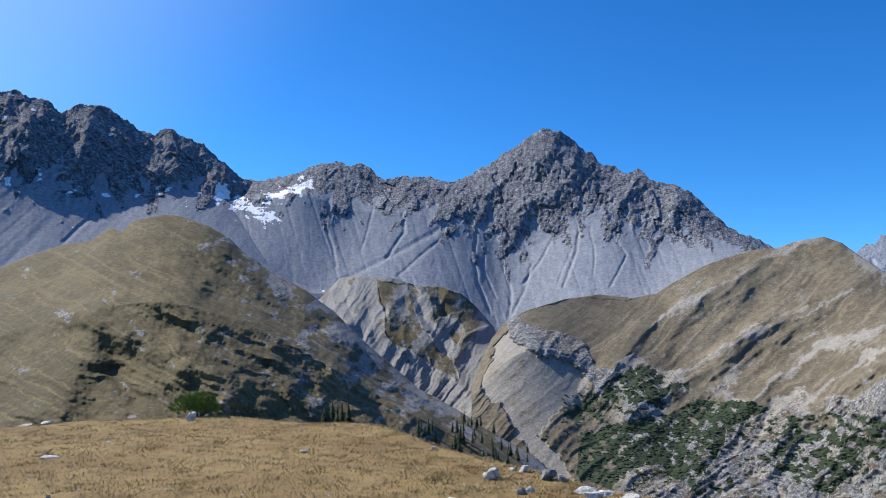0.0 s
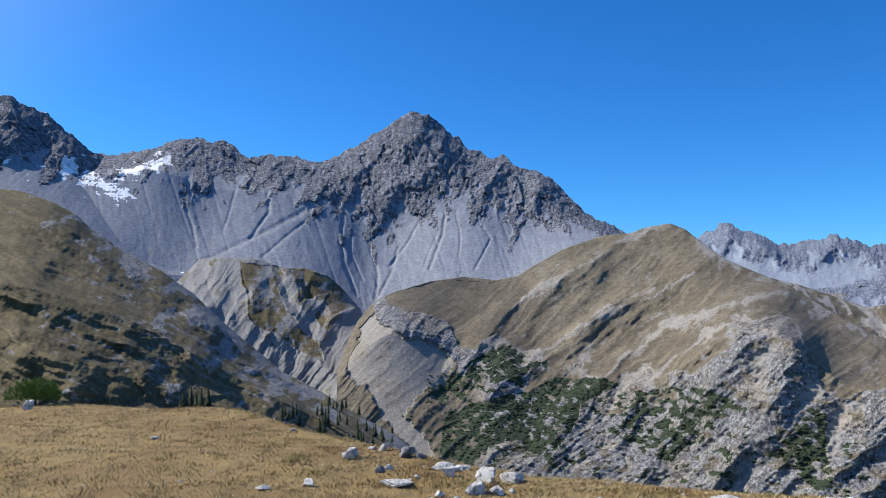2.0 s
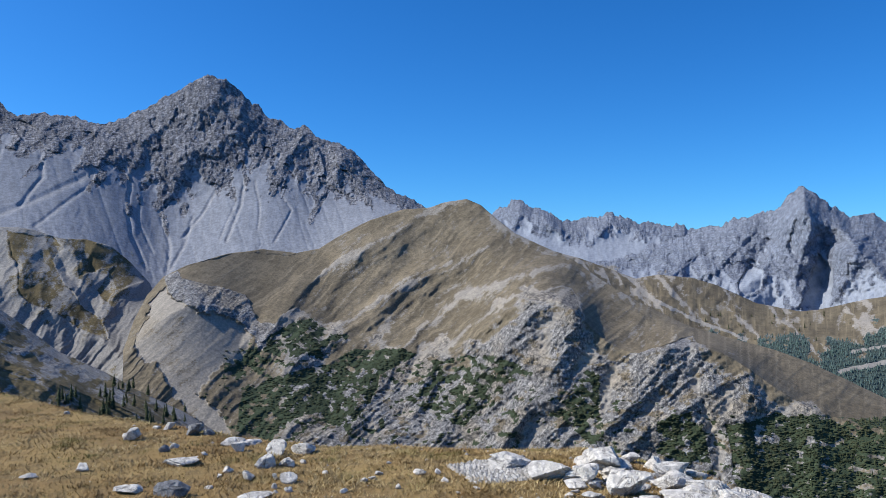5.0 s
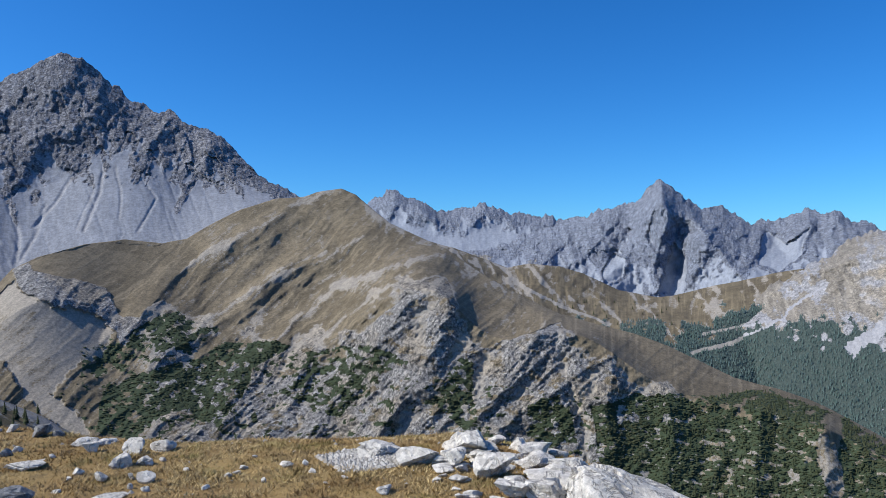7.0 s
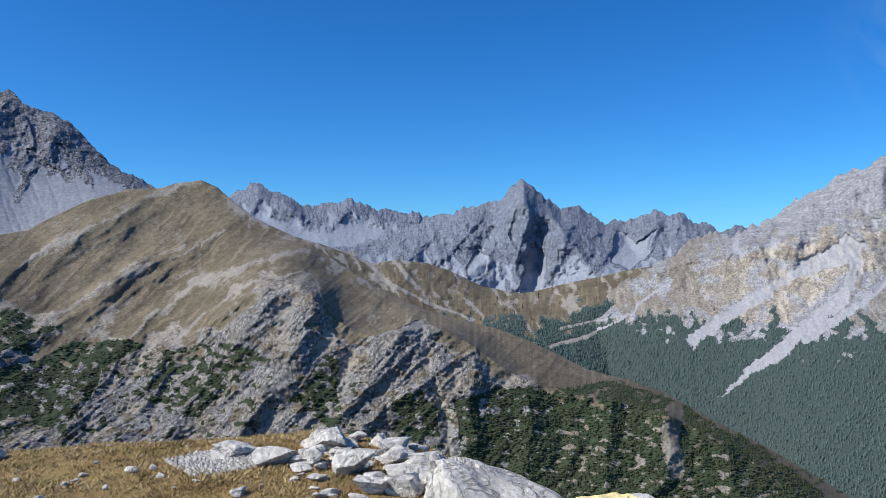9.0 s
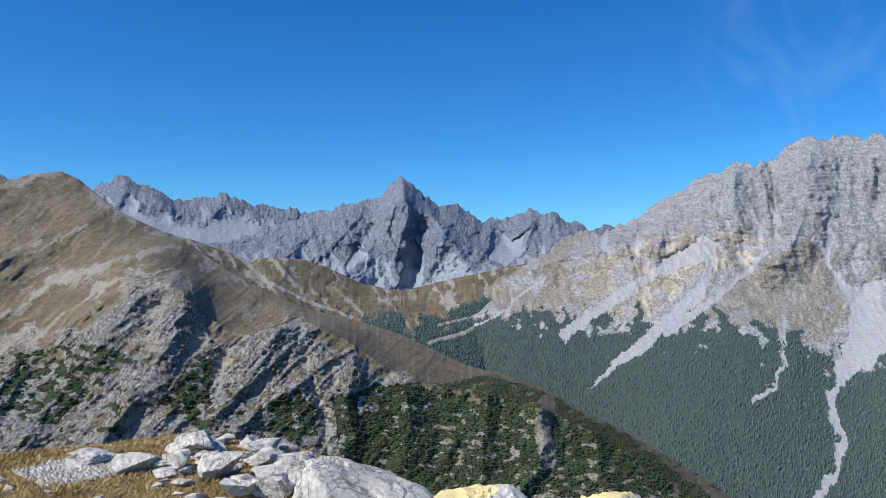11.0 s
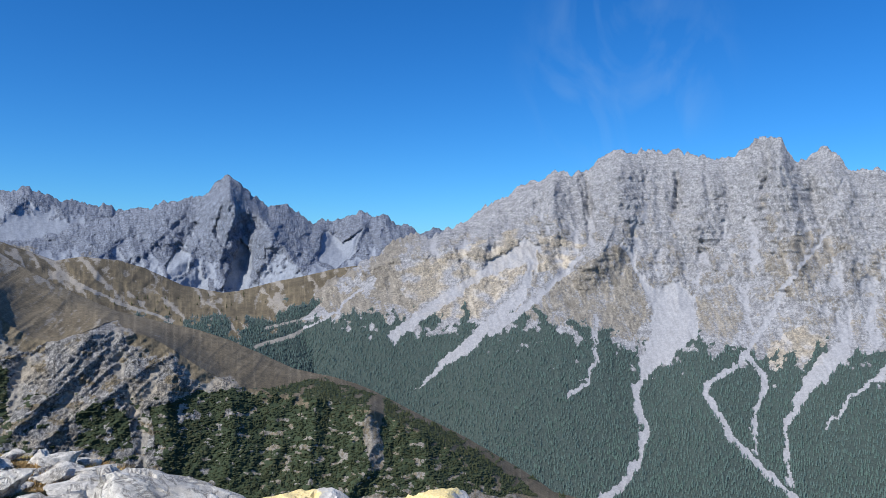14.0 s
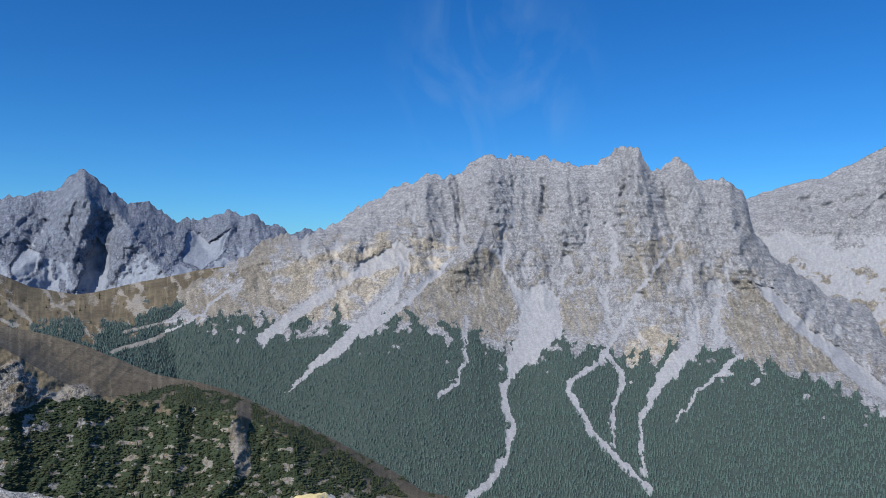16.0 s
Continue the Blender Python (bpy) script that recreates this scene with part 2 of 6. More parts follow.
def inside(area, a, e):
    """Which places lie in an area with these corners."""
    hit = np.zeros(a.shape, bool)
    for (a0, e0), (a1, e1) in zip(area, area[1:] + area[:1]):
        if e0 != e1:
            hit ^= ((e0 > e) != (e1 > e)) & (a < (a1 - a0) * (e - e0) / (e1 - e0) + a0)
    return hit.astype(float)


GRID = 0.062  # degrees between two points of a slope, seen from the hilltop


def slope(name, start, end, lines, ranges, shape, material, label, jag=0.2, grid=GRID):
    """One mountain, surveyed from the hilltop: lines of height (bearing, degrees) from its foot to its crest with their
    distances (bearing, metres), and a function shape(a, e, v, x, y) that gives relief in metres towards the hilltop and the
    cover. It is closed behind by its far side."""
    a1 = np.linspace(start, end, int((end - start) / grid) + 1)
    heights = [along(p, a1) for p in lines]
    far = [along(p, a1) for p in ranges]
    for k in range(1, len(heights)):
        heights[k] = np.maximum(heights[k], heights[k - 1] + 0.15)
        far[k] = np.maximum(far[k], far[k - 1] + 8.0)
    mean = float(np.mean(far[-1]))
    e_rows, v_rows = [], []
    for k in range(len(heights) - 1):
        gap = heights[k + 1] - heights[k]
        count = int(np.percentile(gap, 85) / grid) + 2
        for s in np.arange(count) / count:
            e_rows.append(heights[k] + gap * s)
            v_rows.append(np.full(a1.shape, k + s))
    e_rows.append(heights[-1]), v_rows.append(np.full(a1.shape, len(lines) - 1.0))
    e, v = np.array(e_rows), np.array(v_rows)
    # the distance follows the broad form alone, so that small steps in the lines make no creases
    wide = np.exp(-0.5 * (np.arange(-60, 61) * grid / 1.5) ** 2)
    far = [np.convolve(np.pad(f, 60, "edge"), wide / wide.sum(), "valid") for f in far]
    broad = [np.convolve(np.pad(h, 60, "edge"), wide / wide.sum(), "valid") for h in heights]
    r, rises = np.empty(e.shape), np.empty(len(a1))
    for c in range(len(a1)):
        hs = [h[c] for h in broad]
        for k in range(1, len(hs)):
            hs[k] = max(hs[k], hs[k - 1] + 0.15)
        fs = [f[c] for f in far]
        rise = (fs[-1] - fs[-2]) / (hs[-1] - hs[-2])
        rises[c] = rise
        drop = (fs[1] - fs[0]) / (hs[1] - hs[0])
        r[:, c] = np.interp(e[:, c], [hs[0] - 6] + hs + [hs[-1] + 6], [fs[0] - 6 * drop] + fs + [fs[-1] + 6 * rise])
    a = np.broadcast_to(a1, e.shape)
    x, y = np.radians(a) * mean, np.radians(e) * mean
    teeth = jag * fractal(x[-1] / 110, x[-1] * 0 + 7.3, 6, 91, 0.66) * np.exp((e - heights[-1]) / 0.45)
    e, r = e + teeth, r + teeth * np.minimum(rises, 160)
    relief, cover, extra = shape(a, e, v, x, y)
    if not extra[2].any():
        extra[2] = x / 100.0
    r = r - relief * (1 - 0.6 * ease(v, len(lines) - 1.25, len(lines) - 1.0))
    z = EYE + r * np.tan(np.radians(e))
    # the far side and the buried foot
    back_r = [r[-1] + d for d in (30, 120, 320)]
    back_z = [z[-1] - d for d in (25, 110, 330)]
    r = np.vstack([r[:1] - 60, r, back_r])
    z = np.vstack([z[:1] - 90, z, back_z])
    rad = np.radians(a1)
    co = np.stack([r * np.sin(rad), r * np.cos(rad), z], -1).reshape(-1, 3)
    rows, cols = r.shape
    cover = np.stack([np.vstack([c[:1], c, c[-1:], c[-1:], c[-1:]]) for c in cover] + [np.ones((rows, cols))], -1)
    extra = np.stack([np.vstack([c[:1], c, c[-1:], c[-1:], c[-1:]]) for c in extra] + [np.ones((rows, cols))], -1)
    i = (np.arange(rows - 1)[:, None] * cols + np.arange(cols - 1)[None]).ravel()
    ob = sheet(name, co, np.stack([i, i + 1, i + cols + 1, i + cols], -1), material)
    for key, values in (("cover", cover), ("extra", extra)):
        layer = ob.data.color_attributes.new(key, "FLOAT_COLOR", "POINT")
        layer.data.foreach_set("color", values.reshape(-1).astype(np.float32))
    tagged(ob, label, "mountain", kind="structure")
    return ob, (a1, e, r[1:-3], z[1:-3], cover[1:-3])


def sheet(name, co, faces, material, smooth=True):
    """A mesh object from arrays of places and of faces with equally many corners."""
    me = bpy.data.meshes.new(name)
    sides = faces.shape[1]
    me.vertices.add(len(co)), me.loops.add(faces.size), me.polygons.add(len(faces))
    me.vertices.foreach_set("co", np.ascontiguousarray(co, np.float32).ravel())
    me.loops.foreach_set("vertex_index", np.ascontiguousarray(faces, np.int32).ravel())
    me.polygons.foreach_set("loop_start", np.arange(0, faces.size, sides, dtype=np.int32))
    me.polygons.foreach_set("use_smooth", np.full(len(faces), smooth))
    me.update(calc_edges=True)
    me.materials.append(material)
    return new(name, me)


# ---- plan of the mountains: bearing and height in degrees from the hilltop ----
WEST_CREST = [
    (-60.0, 9.00), (-50.0, 13.00), (-43.0, 14.00), (-37.0, 14.95), (-36.1, 15.28), (-34.5, 14.66), (-33.3, 14.00),
    (-32.5, 14.67), (-31.4, 14.87), (-29.9, 14.39), (-28.6, 13.56), (-27.5, 12.97), (-26.5, 13.56), (-24.8, 13.11),
    (-23.0, 12.03), (-20.8, 10.32), (-17.4, 8.80)]
WEST_ROCK = [
    (-60.0, 5.00), (-36.8, 9.24), (-35.1, 9.69), (-33.5, 9.77), (-31.7, 8.66), (-29.9, 8.98), (-28.8, 8.74), (-26.6, 9.28),
    (-24.6, 9.31), (-22.7, 9.00), (-20.8, 8.43), (-17.4, 7.13)]
WEST_FOOT = [
    (-60.0, -1.00), (-36.4, 1.83), (-31.4, 3.46), (-26.0, 4.82), (-20.7, 4.14), (-17.2, 2.12)]
PEAK_CREST = [
    (-25.0, 9.09), (-22.3, 9.84), (-20.8, 10.24), (-19.9, 10.45), (-16.6, 11.20), (-15.3, 11.71), (-14.3, 12.16), (-13.6, 11.76),
    (-12.6, 11.87), (-10.6, 10.95), (-8.1, 11.10), (-6.3, 10.82), (-4.8, 10.90), (-3.7, 11.19), (-2.4, 11.86), (-0.9, 13.09),
    (0.6, 13.97), (1.7, 14.23), (3.1, 13.89), (4.0, 13.24), (4.7, 12.39), (5.1, 12.67), (5.6, 11.74), (7.7, 10.91), (8.7, 11.11),
    (9.7, 10.41), (12.0, 9.60), (13.2, 8.34), (14.3, 7.28), (15.4, 6.24), (16.6, 5.99), (17.3, 5.37), (19.2, 3.95)]
PEAK_ROCK = [
    (-25.0, 8.08), (-20.8, 9.01), (-18.2, 9.19), (-16.2, 10.30), (-14.9, 8.67), (-13.6, 8.19), (-10.2, 8.37), (-6.5, 8.14),
    (-5.5, 7.29), (-4.2, 7.72), (-3.3, 6.44), (-1.2, 5.15), (0.1, 5.15), (1.6, 6.19), (3.0, 7.01), (5.1, 7.18), (7.6, 7.74),
    (8.0, 6.28), (9.2, 5.42), (11.1, 5.78), (14.2, 5.68), (15.7, 5.23), (17.3, 4.78), (19.2, 3.56)]
PEAK_FOOT = [
    (-24.9, 4.05), (-19.3, 2.93), (-15.6, 0.46), (-12.2, 1.74), (-8.0, 1.33), (-5.5, 0.49), (-3.3, -1.19), (-2.1, -2.24),
    (-0.4, -1.60), (3.4, 0.29), (6.2, 0.50), (9.1, 0.91), (13.4, 2.90), (17.3, 4.00), (19.2, 2.79)]
BADLAND_CREST = [
    (-17.2, -0.17), (-15.6, 1.51), (-13.9, 3.33), (-12.3, 3.51), (-9.7, 3.36), (-8.0, 2.81), (-6.3, 2.69), (-4.8, 2.18),
    (-3.8, 1.34), (-2.3, -0.35), (-1.7, -2.02)]
BADLAND_MID = [
    (-17.2, -1.61), (-15.5, -0.79), (-13.5, 0.47), (-10.1, -1.21), (-8.0, -0.78), (-5.5, -2.25), (-3.3, -1.61), (-1.7, -2.86)]
BADLAND_FOOT = [
    (-17.1, -4.88), (-13.0, -4.52), (-9.7, -5.77), (-7.1, -7.00), (-4.6, -7.19), (-3.4, -5.76), (-1.7, -5.34)]
HILL_CREST = [
    (-60.0, 1.00), (-45.0, 3.00), (-36.5, 3.48), (-34.9, 4.29), (-32.6, 5.26), (-31.2, 5.60), (-30.0, 6.55), (-29.2, 6.28),
    (-28.5, 7.10), (-26.5, 7.60), (-25.0, 7.48), (-23.4, 6.93), (-22.0, 6.17), (-21.0, 5.17), (-18.9, 3.76), (-16.4, 2.46),
    (-14.3, 0.88), (-12.2, -1.21), (-10.1, -3.09), (-8.0, -4.87), (-5.5, -6.18), (-2.9, -7.79), (-0.0, -9.35), (2.4, -11.05),
    (4.4, -12.70)]
HILL_MID = [
    (-60.0, -4.00), (-45.0, -3.00), (-36.2, -1.10), (-33.0, 0.38), (-29.6, 1.18), (-25.9, 1.61), (-22.0, 0.44), (-18.0, -1.20),
    (-13.8, -3.69), (-9.6, -6.18), (-5.5, -8.21), (-1.3, -10.16), (2.4, -12.01), (4.4, -13.45)]
RIDGE_CREST = [
    (-4.0, -4.94), (-3.3, -2.87), (-2.5, -1.19), (-1.4, 0.16), (0.1, 0.92), (3.0, 1.75), (5.5, 2.08), (7.9, 1.82), (9.5, 2.13),
    (11.1, 3.14), (13.4, 4.30), (15.7, 5.04), (17.9, 5.27), (18.8, 5.59), (19.3, 5.68), (20.6, 5.84), (21.7, 5.38), (22.9, 4.32),
    (24.2, 3.25), (26.3, 2.25), (28.4, 1.28), (30.5, -0.24), (32.2, -1.32), (34.3, -2.53), (36.8, -3.68), (39.7, -4.51),
    (42.1, -5.12), (44.5, -5.98), (46.8, -7.05), (49.0, -8.15), (51.9, -8.78), (53.6, -9.25), (55.1, -9.90), (59.0, -11.91),
    (61.5, -13.05), (64.0, -14.35), (66.4, -15.59), (68.4, -16.79), (72.0, -17.50)]
RIDGE_MID = [
    (-4.0, -6.17), (-2.5, -3.28), (0.0, -1.60), (2.9, -2.00), (5.4, -3.20), (7.8, -2.16), (9.5, -4.58), (13.0, -5.12),
    (16.2, -5.85), (19.5, -5.75), (22.4, -3.72), (24.6, -1.65), (28.4, -1.28), (30.1, -5.11), (33.0, -5.97), (36.8, -4.73),
    (39.7, -5.55), (41.7, -7.57), (45.2, -9.47), (49.0, -10.08), (54.3, -10.86), (59.0, -13.12), (63.1, -15.36), (66.0, -17.20),
    (72.0, -18.30)]
SADDLE_CREST = [
    (23.2, 2.60), (26.5, 2.00), (29.1, 1.30), (31.6, 0.30), (33.0, -0.25), (34.6, 0.05), (36.9, -0.18), (38.4, -0.66), (41.2, -1.97),
    (43.9, -2.51), (45.0, -2.39), (47.8, -1.68), (49.9, -1.27), (51.9, -0.78), (54.5, -0.39), (56.9, -0.01), (59.7, -0.41)]
SADDLE_WOOD = [
    (23.2, 1.88), (31.6, -2.41), (37.5, -4.12), (40.0, -4.96), (43.8, -4.10), (45.4, -5.11), (49.8, -3.42), (52.1, -2.99),
    (55.4, -2.75), (59.6, -3.06)]
RANGE_CREST = [
    (20.2, 3.06), (22.8, 4.99), (24.5, 5.66), (26.7, 4.95), (27.7, 4.11), (29.8, 4.34), (31.4, 4.82), (33.2, 3.97), (35.0, 3.45),
    (35.9, 3.89), (36.8, 3.40), (36.9, 3.47), (39.1, 3.29), (40.6, 3.79), (45.4, 2.63)]
SPIRE_CREST = [
    (30.5, 1.35), (33.8, 2.38), (38.1, 3.26), (39.7, 4.03), (42.5, 4.37), (43.3, 5.21), (44.3, 6.07), (45.2, 5.24), (46.2, 4.63),
    (47.1, 3.58), (48.5, 3.93), (50.0, 2.75), (51.7, 2.55), (53.9, 3.53), (54.7, 2.98), (55.8, 3.61), (56.8, 2.55), (58.1, 2.12),
    (59.8, 2.24), (61.5, 1.69), (63.6, 0.63)]
SPIRE_FOOT = [
    (30.5, 0.18), (34.2, -0.62), (39.7, -1.87), (43.7, -2.53), (47.1, -2.12), (52.1, -1.07), (58.1, -0.64), (63.6, -1.05)]
MASSIF_CREST = [
    (47.0, -4.50), (49.4, -2.87), (51.0, -1.70), (52.7, -0.77), (56.0, 0.95), (58.1, 1.73), (60.0, 2.18), (61.5, 2.92),
    (64.0, 4.21), (66.4, 5.49), (68.5, 6.54), (70.2, 6.66), (70.8, 6.45), (72.8, 7.83), (76.3, 7.88), (77.7, 7.24), (80.0, 6.97),
    (81.6, 7.52), (82.7, 8.26), (84.0, 8.59), (84.9, 7.30), (86.7, 7.37), (88.1, 6.47), (89.3, 6.12), (91.1, 5.22), (91.4, 4.67),
    (91.9, 2.30), (93.0, 0.92), (94.6, -0.81), (96.7, -1.91), (98.4, -2.79), (99.9, -4.74), (106.0, -6.50), (114.0, -10.00)]
MASSIF_ROCK = [
    (45.9, -4.99), (48.0, -3.86), (51.0, -2.10), (54.9, -0.86), (57.7, 0.82), (60.2, 0.86), (63.5, 0.90), (66.9, 1.79),
    (70.3, 0.33), (74.6, 1.44), (77.1, -0.66), (82.9, -0.17), (88.8, -1.31), (91.8, -1.85), (94.3, -2.75), (97.0, -4.91),
    (99.9, -7.28), (106.0, -8.00), (114.0, -10.50)]
MASSIF_WOOD = [
    (45.9, -5.57), (48.4, -4.86), (51.1, -4.11), (55.4, -4.15), (60.3, -4.80), (63.6, -5.02), (66.1, -4.59), (70.0, -4.98),
    (73.8, -6.19), (75.1, -7.41), (78.8, -5.66), (80.9, -6.01), (82.9, -7.17), (88.4, -6.33), (90.7, -6.21), (95.0, -7.30),
    (99.9, -9.25), (106.0, -9.60), (114.0, -11.00)]
EAST_CREST = [
    (88.0, 2.72), (91.0, 4.44), (92.5, 5.04), (94.3, 5.57), (96.7, 6.05), (98.7, 7.07), (99.9, 7.80), (106.0, 8.50),
    (116.0, 6.00), (130.0, 3.00)]
EAST_ROCK = [
    (88.0, 1.50), (91.0, 2.30), (94.3, 2.67), (97.4, 1.88), (99.9, 2.60), (106.0, 3.00), (130.0, 0.00)]
EAST_WOOD = [
    (88.0, -6.15), (91.4, -6.37), (95.0, -7.48), (97.7, -8.20), (99.9, -8.72), (106.0, -7.00), (130.0, -8.00)]
FAN_A = [(66.1, 1.69), (67.1, 0.73), (66.1, -0.35), (63.6, -1.22), (61.9, -2.29), (60.2, -3.55), (58.6, -4.67), (57.0, -5.81), (56.3, -6.70), (55.8, -5.79), (57.8, -4.25), (59.6, -2.84), (61.9, -1.57), (63.5, -0.16), (65.2, 0.70)]
FAN_B = [(66.3, 1.35), (67.3, 0.94), (67.0, -1.19), (66.3, -2.90), (64.4, -4.80), (63.2, -5.85), (62.0, -7.10), (60.3, -8.11), (57.9, -9.90), (60.3, -7.29), (61.9, -5.85), (64.0, -3.96), (65.7, -2.26), (66.3, -0.77)]
FAN_C = [(74.8, -1.53), (75.7, -2.16), (77.1, -1.50), (78.2, -2.75), (78.8, -5.24), (77.2, -6.53), (75.3, -8.24), (74.7, -8.87), (74.4, -8.47), (74.5, -7.43), (75.3, -5.74), (75.5, -3.64)]
FAN_F = [(88.2, -4.86), (88.1, -6.14), (86.9, -7.99), (85.0, -10.09), (84.5, -9.71), (85.5, -7.86), (86.5, -6.41)]
FAN_I = [(92.0, -1.25), (93.2, -1.69), (95.0, -3.88), (97.0, -5.36), (99.9, -7.71), (102.2, -9.54), (102.2, -10.58), (99.9, -8.79), (97.7, -7.28), (95.3, -5.00), (93.6, -3.55)]
CHUTE_B = [(70.3, 0.20), (67.8, -2.25), (65.7, -4.17), (63.6, -5.52)]
CHUTE_C = [(74.7, -8.25), (74.3, -9.91), (74.9, -12.33), (74.5, -14.34), (73.5, -15.94), (71.8, -17.33)]
CHUTE_D = [(81.7, -6.60), (80.9, -7.66), (79.1, -8.83), (79.3, -9.75), (80.9, -12.49), (83.0, -14.32), (85.0, -16.08)]
CHUTE_E = [(81.7, -6.60), (83.0, -7.98), (83.0, -9.19), (82.3, -10.42), (82.4, -13.19)]
CHUTE_F = [(85.0, -9.97), (84.2, -11.51), (84.4, -13.45), (84.6, -14.97)]
CHUTE_G = [(91.1, -6.39), (88.4, -8.89), (86.7, -11.35)]
CHUTE_H = [(71.3, -4.12), (71.4, -7.48), (70.6, -9.15), (69.4, -10.07)]
CHUTE_J = [(73.3, 1.34), (74.2, -0.27), (75.0, -2.38)]
CHUTE_K = [(88.4, 6.73), (86.8, 1.91), (84.1, -2.22), (81.7, -6.81)]
TURF_A = [(73.4, 1.34), (68.7, -1.60), (65.7, -4.38), (69.5, -5.19), (74.0, -5.97), (75.1, -4.06), (74.8, -1.53)]
TURF_B = [(91.1, -1.47), (92.1, -1.84), (97.4, -6.94), (95.0, -7.37), (91.4, -7.07), (90.1, -4.86)]
TRACK_A = [(54.7, -1.57), (52.1, -3.99), (49.0, -5.66), (46.2, -6.45)]
TRACK_B = [(51.3, -4.00), (48.6, -4.77), (47.0, -5.09)]
STREAK = [(31.8, 0.38), (34.3, -1.77), (37.2, -3.26), (40.5, -4.51)]
PALE_RIB = [(55.0, -10.63), (54.6, -12.65), (55.2, -15.07)]
SNOW_A = [(-22.3, 9.43), (-21.1, 8.59), (-19.0, 7.59)]
SNOW_B = [(-19.4, 9.06), (-18.2, 9.40), (-16.4, 10.30)]
# ribs and gullies: metres, half width in degrees, line
HILL_RIBS_A = [
    (30, 1.6, [(-27.4, 5.8), (-24.6, 4.2), (-21.7, 3.0), (-19.8, 1.6), (-17.6, 0.8), (-15.6, -0.8), (-13.6, -2.2)]),
    (30, 1.5, [(-31.1, 2.9), (-27.9, 1.9), (-24.8, 0.8), (-22.3, -0.1), (-20.1, -0.7), (-17.9, -1.8), (-15.9, -2.5), (-13.6, -4.0)]),
    (20, 1.1, [(-23.4, -1.5), (-21.2, -2.6), (-18.8, -2.8), (-17.0, -4.4)]),
    (22, 1.1, [(-25.1, -1.5), (-23.0, -2.9), (-20.4, -3.9), (-18.2, -4.8), (-15.8, -6.0)]),
    (18, 1.0, [(-25.0, -3.4), (-22.2, -4.3), (-19.2, -5.9)]),
    (20, 1.1, [(-31.8, 5.0), (-29.3, 4.1), (-27.0, 3.8), (-24.2, 2.3)]),
]
HILL_RIBS_B = [
    (34, 2.0, [(-29.8, 5.7), (-30.7, 2.7), (-31.0, 0.4), (-30.2, -0.7), (-32.2, -3.4), (-33.0, -4.8)]),
    (26, 1.6, [(-31.0, 0.4), (-27.7, -1.2), (-24.6, -3.2), (-21.9, -5.2)]),
    (16, 1.2, [(-34.5, 3.7), (-35.4, 1.1), (-36.2, -0.7)]),
    (14, 1.2, [(-32.4, 1.9), (-33.6, -0.8), (-34.8, -3.3)]),
    (24, 1.4, [(-13.9, -1.2), (-11.3, -3.3), (-9.7, -5.4), (-8.0, -7.8)]),
    (20, 1.2, [(-9.7, -1.6), (-7.1, -3.7), (-4.2, -6.2), (-2.1, -8.2)]),
    (-16, 0.8, [(-29.9, -0.8), (-29.4, -3.1), (-27.9, -5.4)]),
]
SPUR_RIBS = [
    (34, 1.3, [(-10.9, 2.7), (-10.3, 1.1), (-10.0, -0.8), (-8.3, -1.7), (-6.7, -2.9), (-5.0, -4.6), (-2.9, -7.1)]),
    (20, 0.9, [(-9.8, 0.4), (-8.3, -0.2), (-6.7, -1.7), (-5.2, -2.9)]),
    (16, 0.8, [(-8.0, 3.0), (-6.7, 1.3), (-6.7, -0.4)]),
    (22, 0.9, [(-6.3, 2.8), (-4.2, 1.7), (-2.3, 0.0), (-4.2, -0.8), (-5.0, -1.9)]),
    (-16, 0.5, [(-8.4, 2.5), (-7.5, 0.4), (-7.1, -0.4), (-5.8, -2.3)]),
    (-14, 0.5, [(-6.3, 3.0), (-6.5, 1.7), (-5.0, -0.8)]),
    (-14, 0.6, [(-13.7, 2.1), (-12.8, 0.2), (-12.0, -1.6)]),
]
SPUR_TURF_A = [(-11.1, 3.1), (-8.4, 2.9), (-7.8, 2.1), (-8.4, 1.3), (-7.7, -0.4), (-6.7, -1.7), (-5.4, -2.7), (-5.0, -4.2), (-6.7, -3.5), (-8.3, -2.1), (-10.2, -1.2), (-10.6, 0.8)]
SPUR_TURF_B = [(-7.8, 3.0), (-6.7, 2.8), (-4.6, 2.1), (-2.5, 0.4), (-2.9, -0.2), (-4.6, -0.8), (-5.0, -1.7), (-5.6, -0.8), (-4.6, 0.8), (-6.7, 0.2), (-7.1, 2.1)]
RIDGE_RIBS_A = [
    (34, 1.5, [(20.6, 5.7), (16.8, 4.5), (13.5, 2.3), (10.7, 1.1), (7.6, -1.8), (5.3, -4.9)]),
    (26, 1.5, [(22.3, 2.1), (18.0, 0.2), (14.7, -1.5), (11.9, -3.1), (9.9, -4.7), (7.5, -6.2)]),
    (30, 1.7, [(28.2, 0.8), (23.5, -0.3), (20.1, -1.7), (17.6, -3.7), (15.5, -5.5), (13.4, -7.7), (11.8, -10.0)]),
    (22, 1.3, [(24.4, -1.3), (21.8, -2.9), (19.6, -4.6), (18.0, -6.6), (16.7, -9.0)]),
    (18, 1.1, [(19.3, 1.3), (15.9, -0.3), (13.9, -1.9)]),
    (-26, 1.0, [(16.2, 1.4), (15.3, 0.1), (13.5, -1.5), (11.1, -3.0), (9.9, -4.1)]),
    (-22, 1.0, [(20.5, -0.8), (17.6, -2.4), (15.1, -4.5), (13.0, -6.2)]),
]
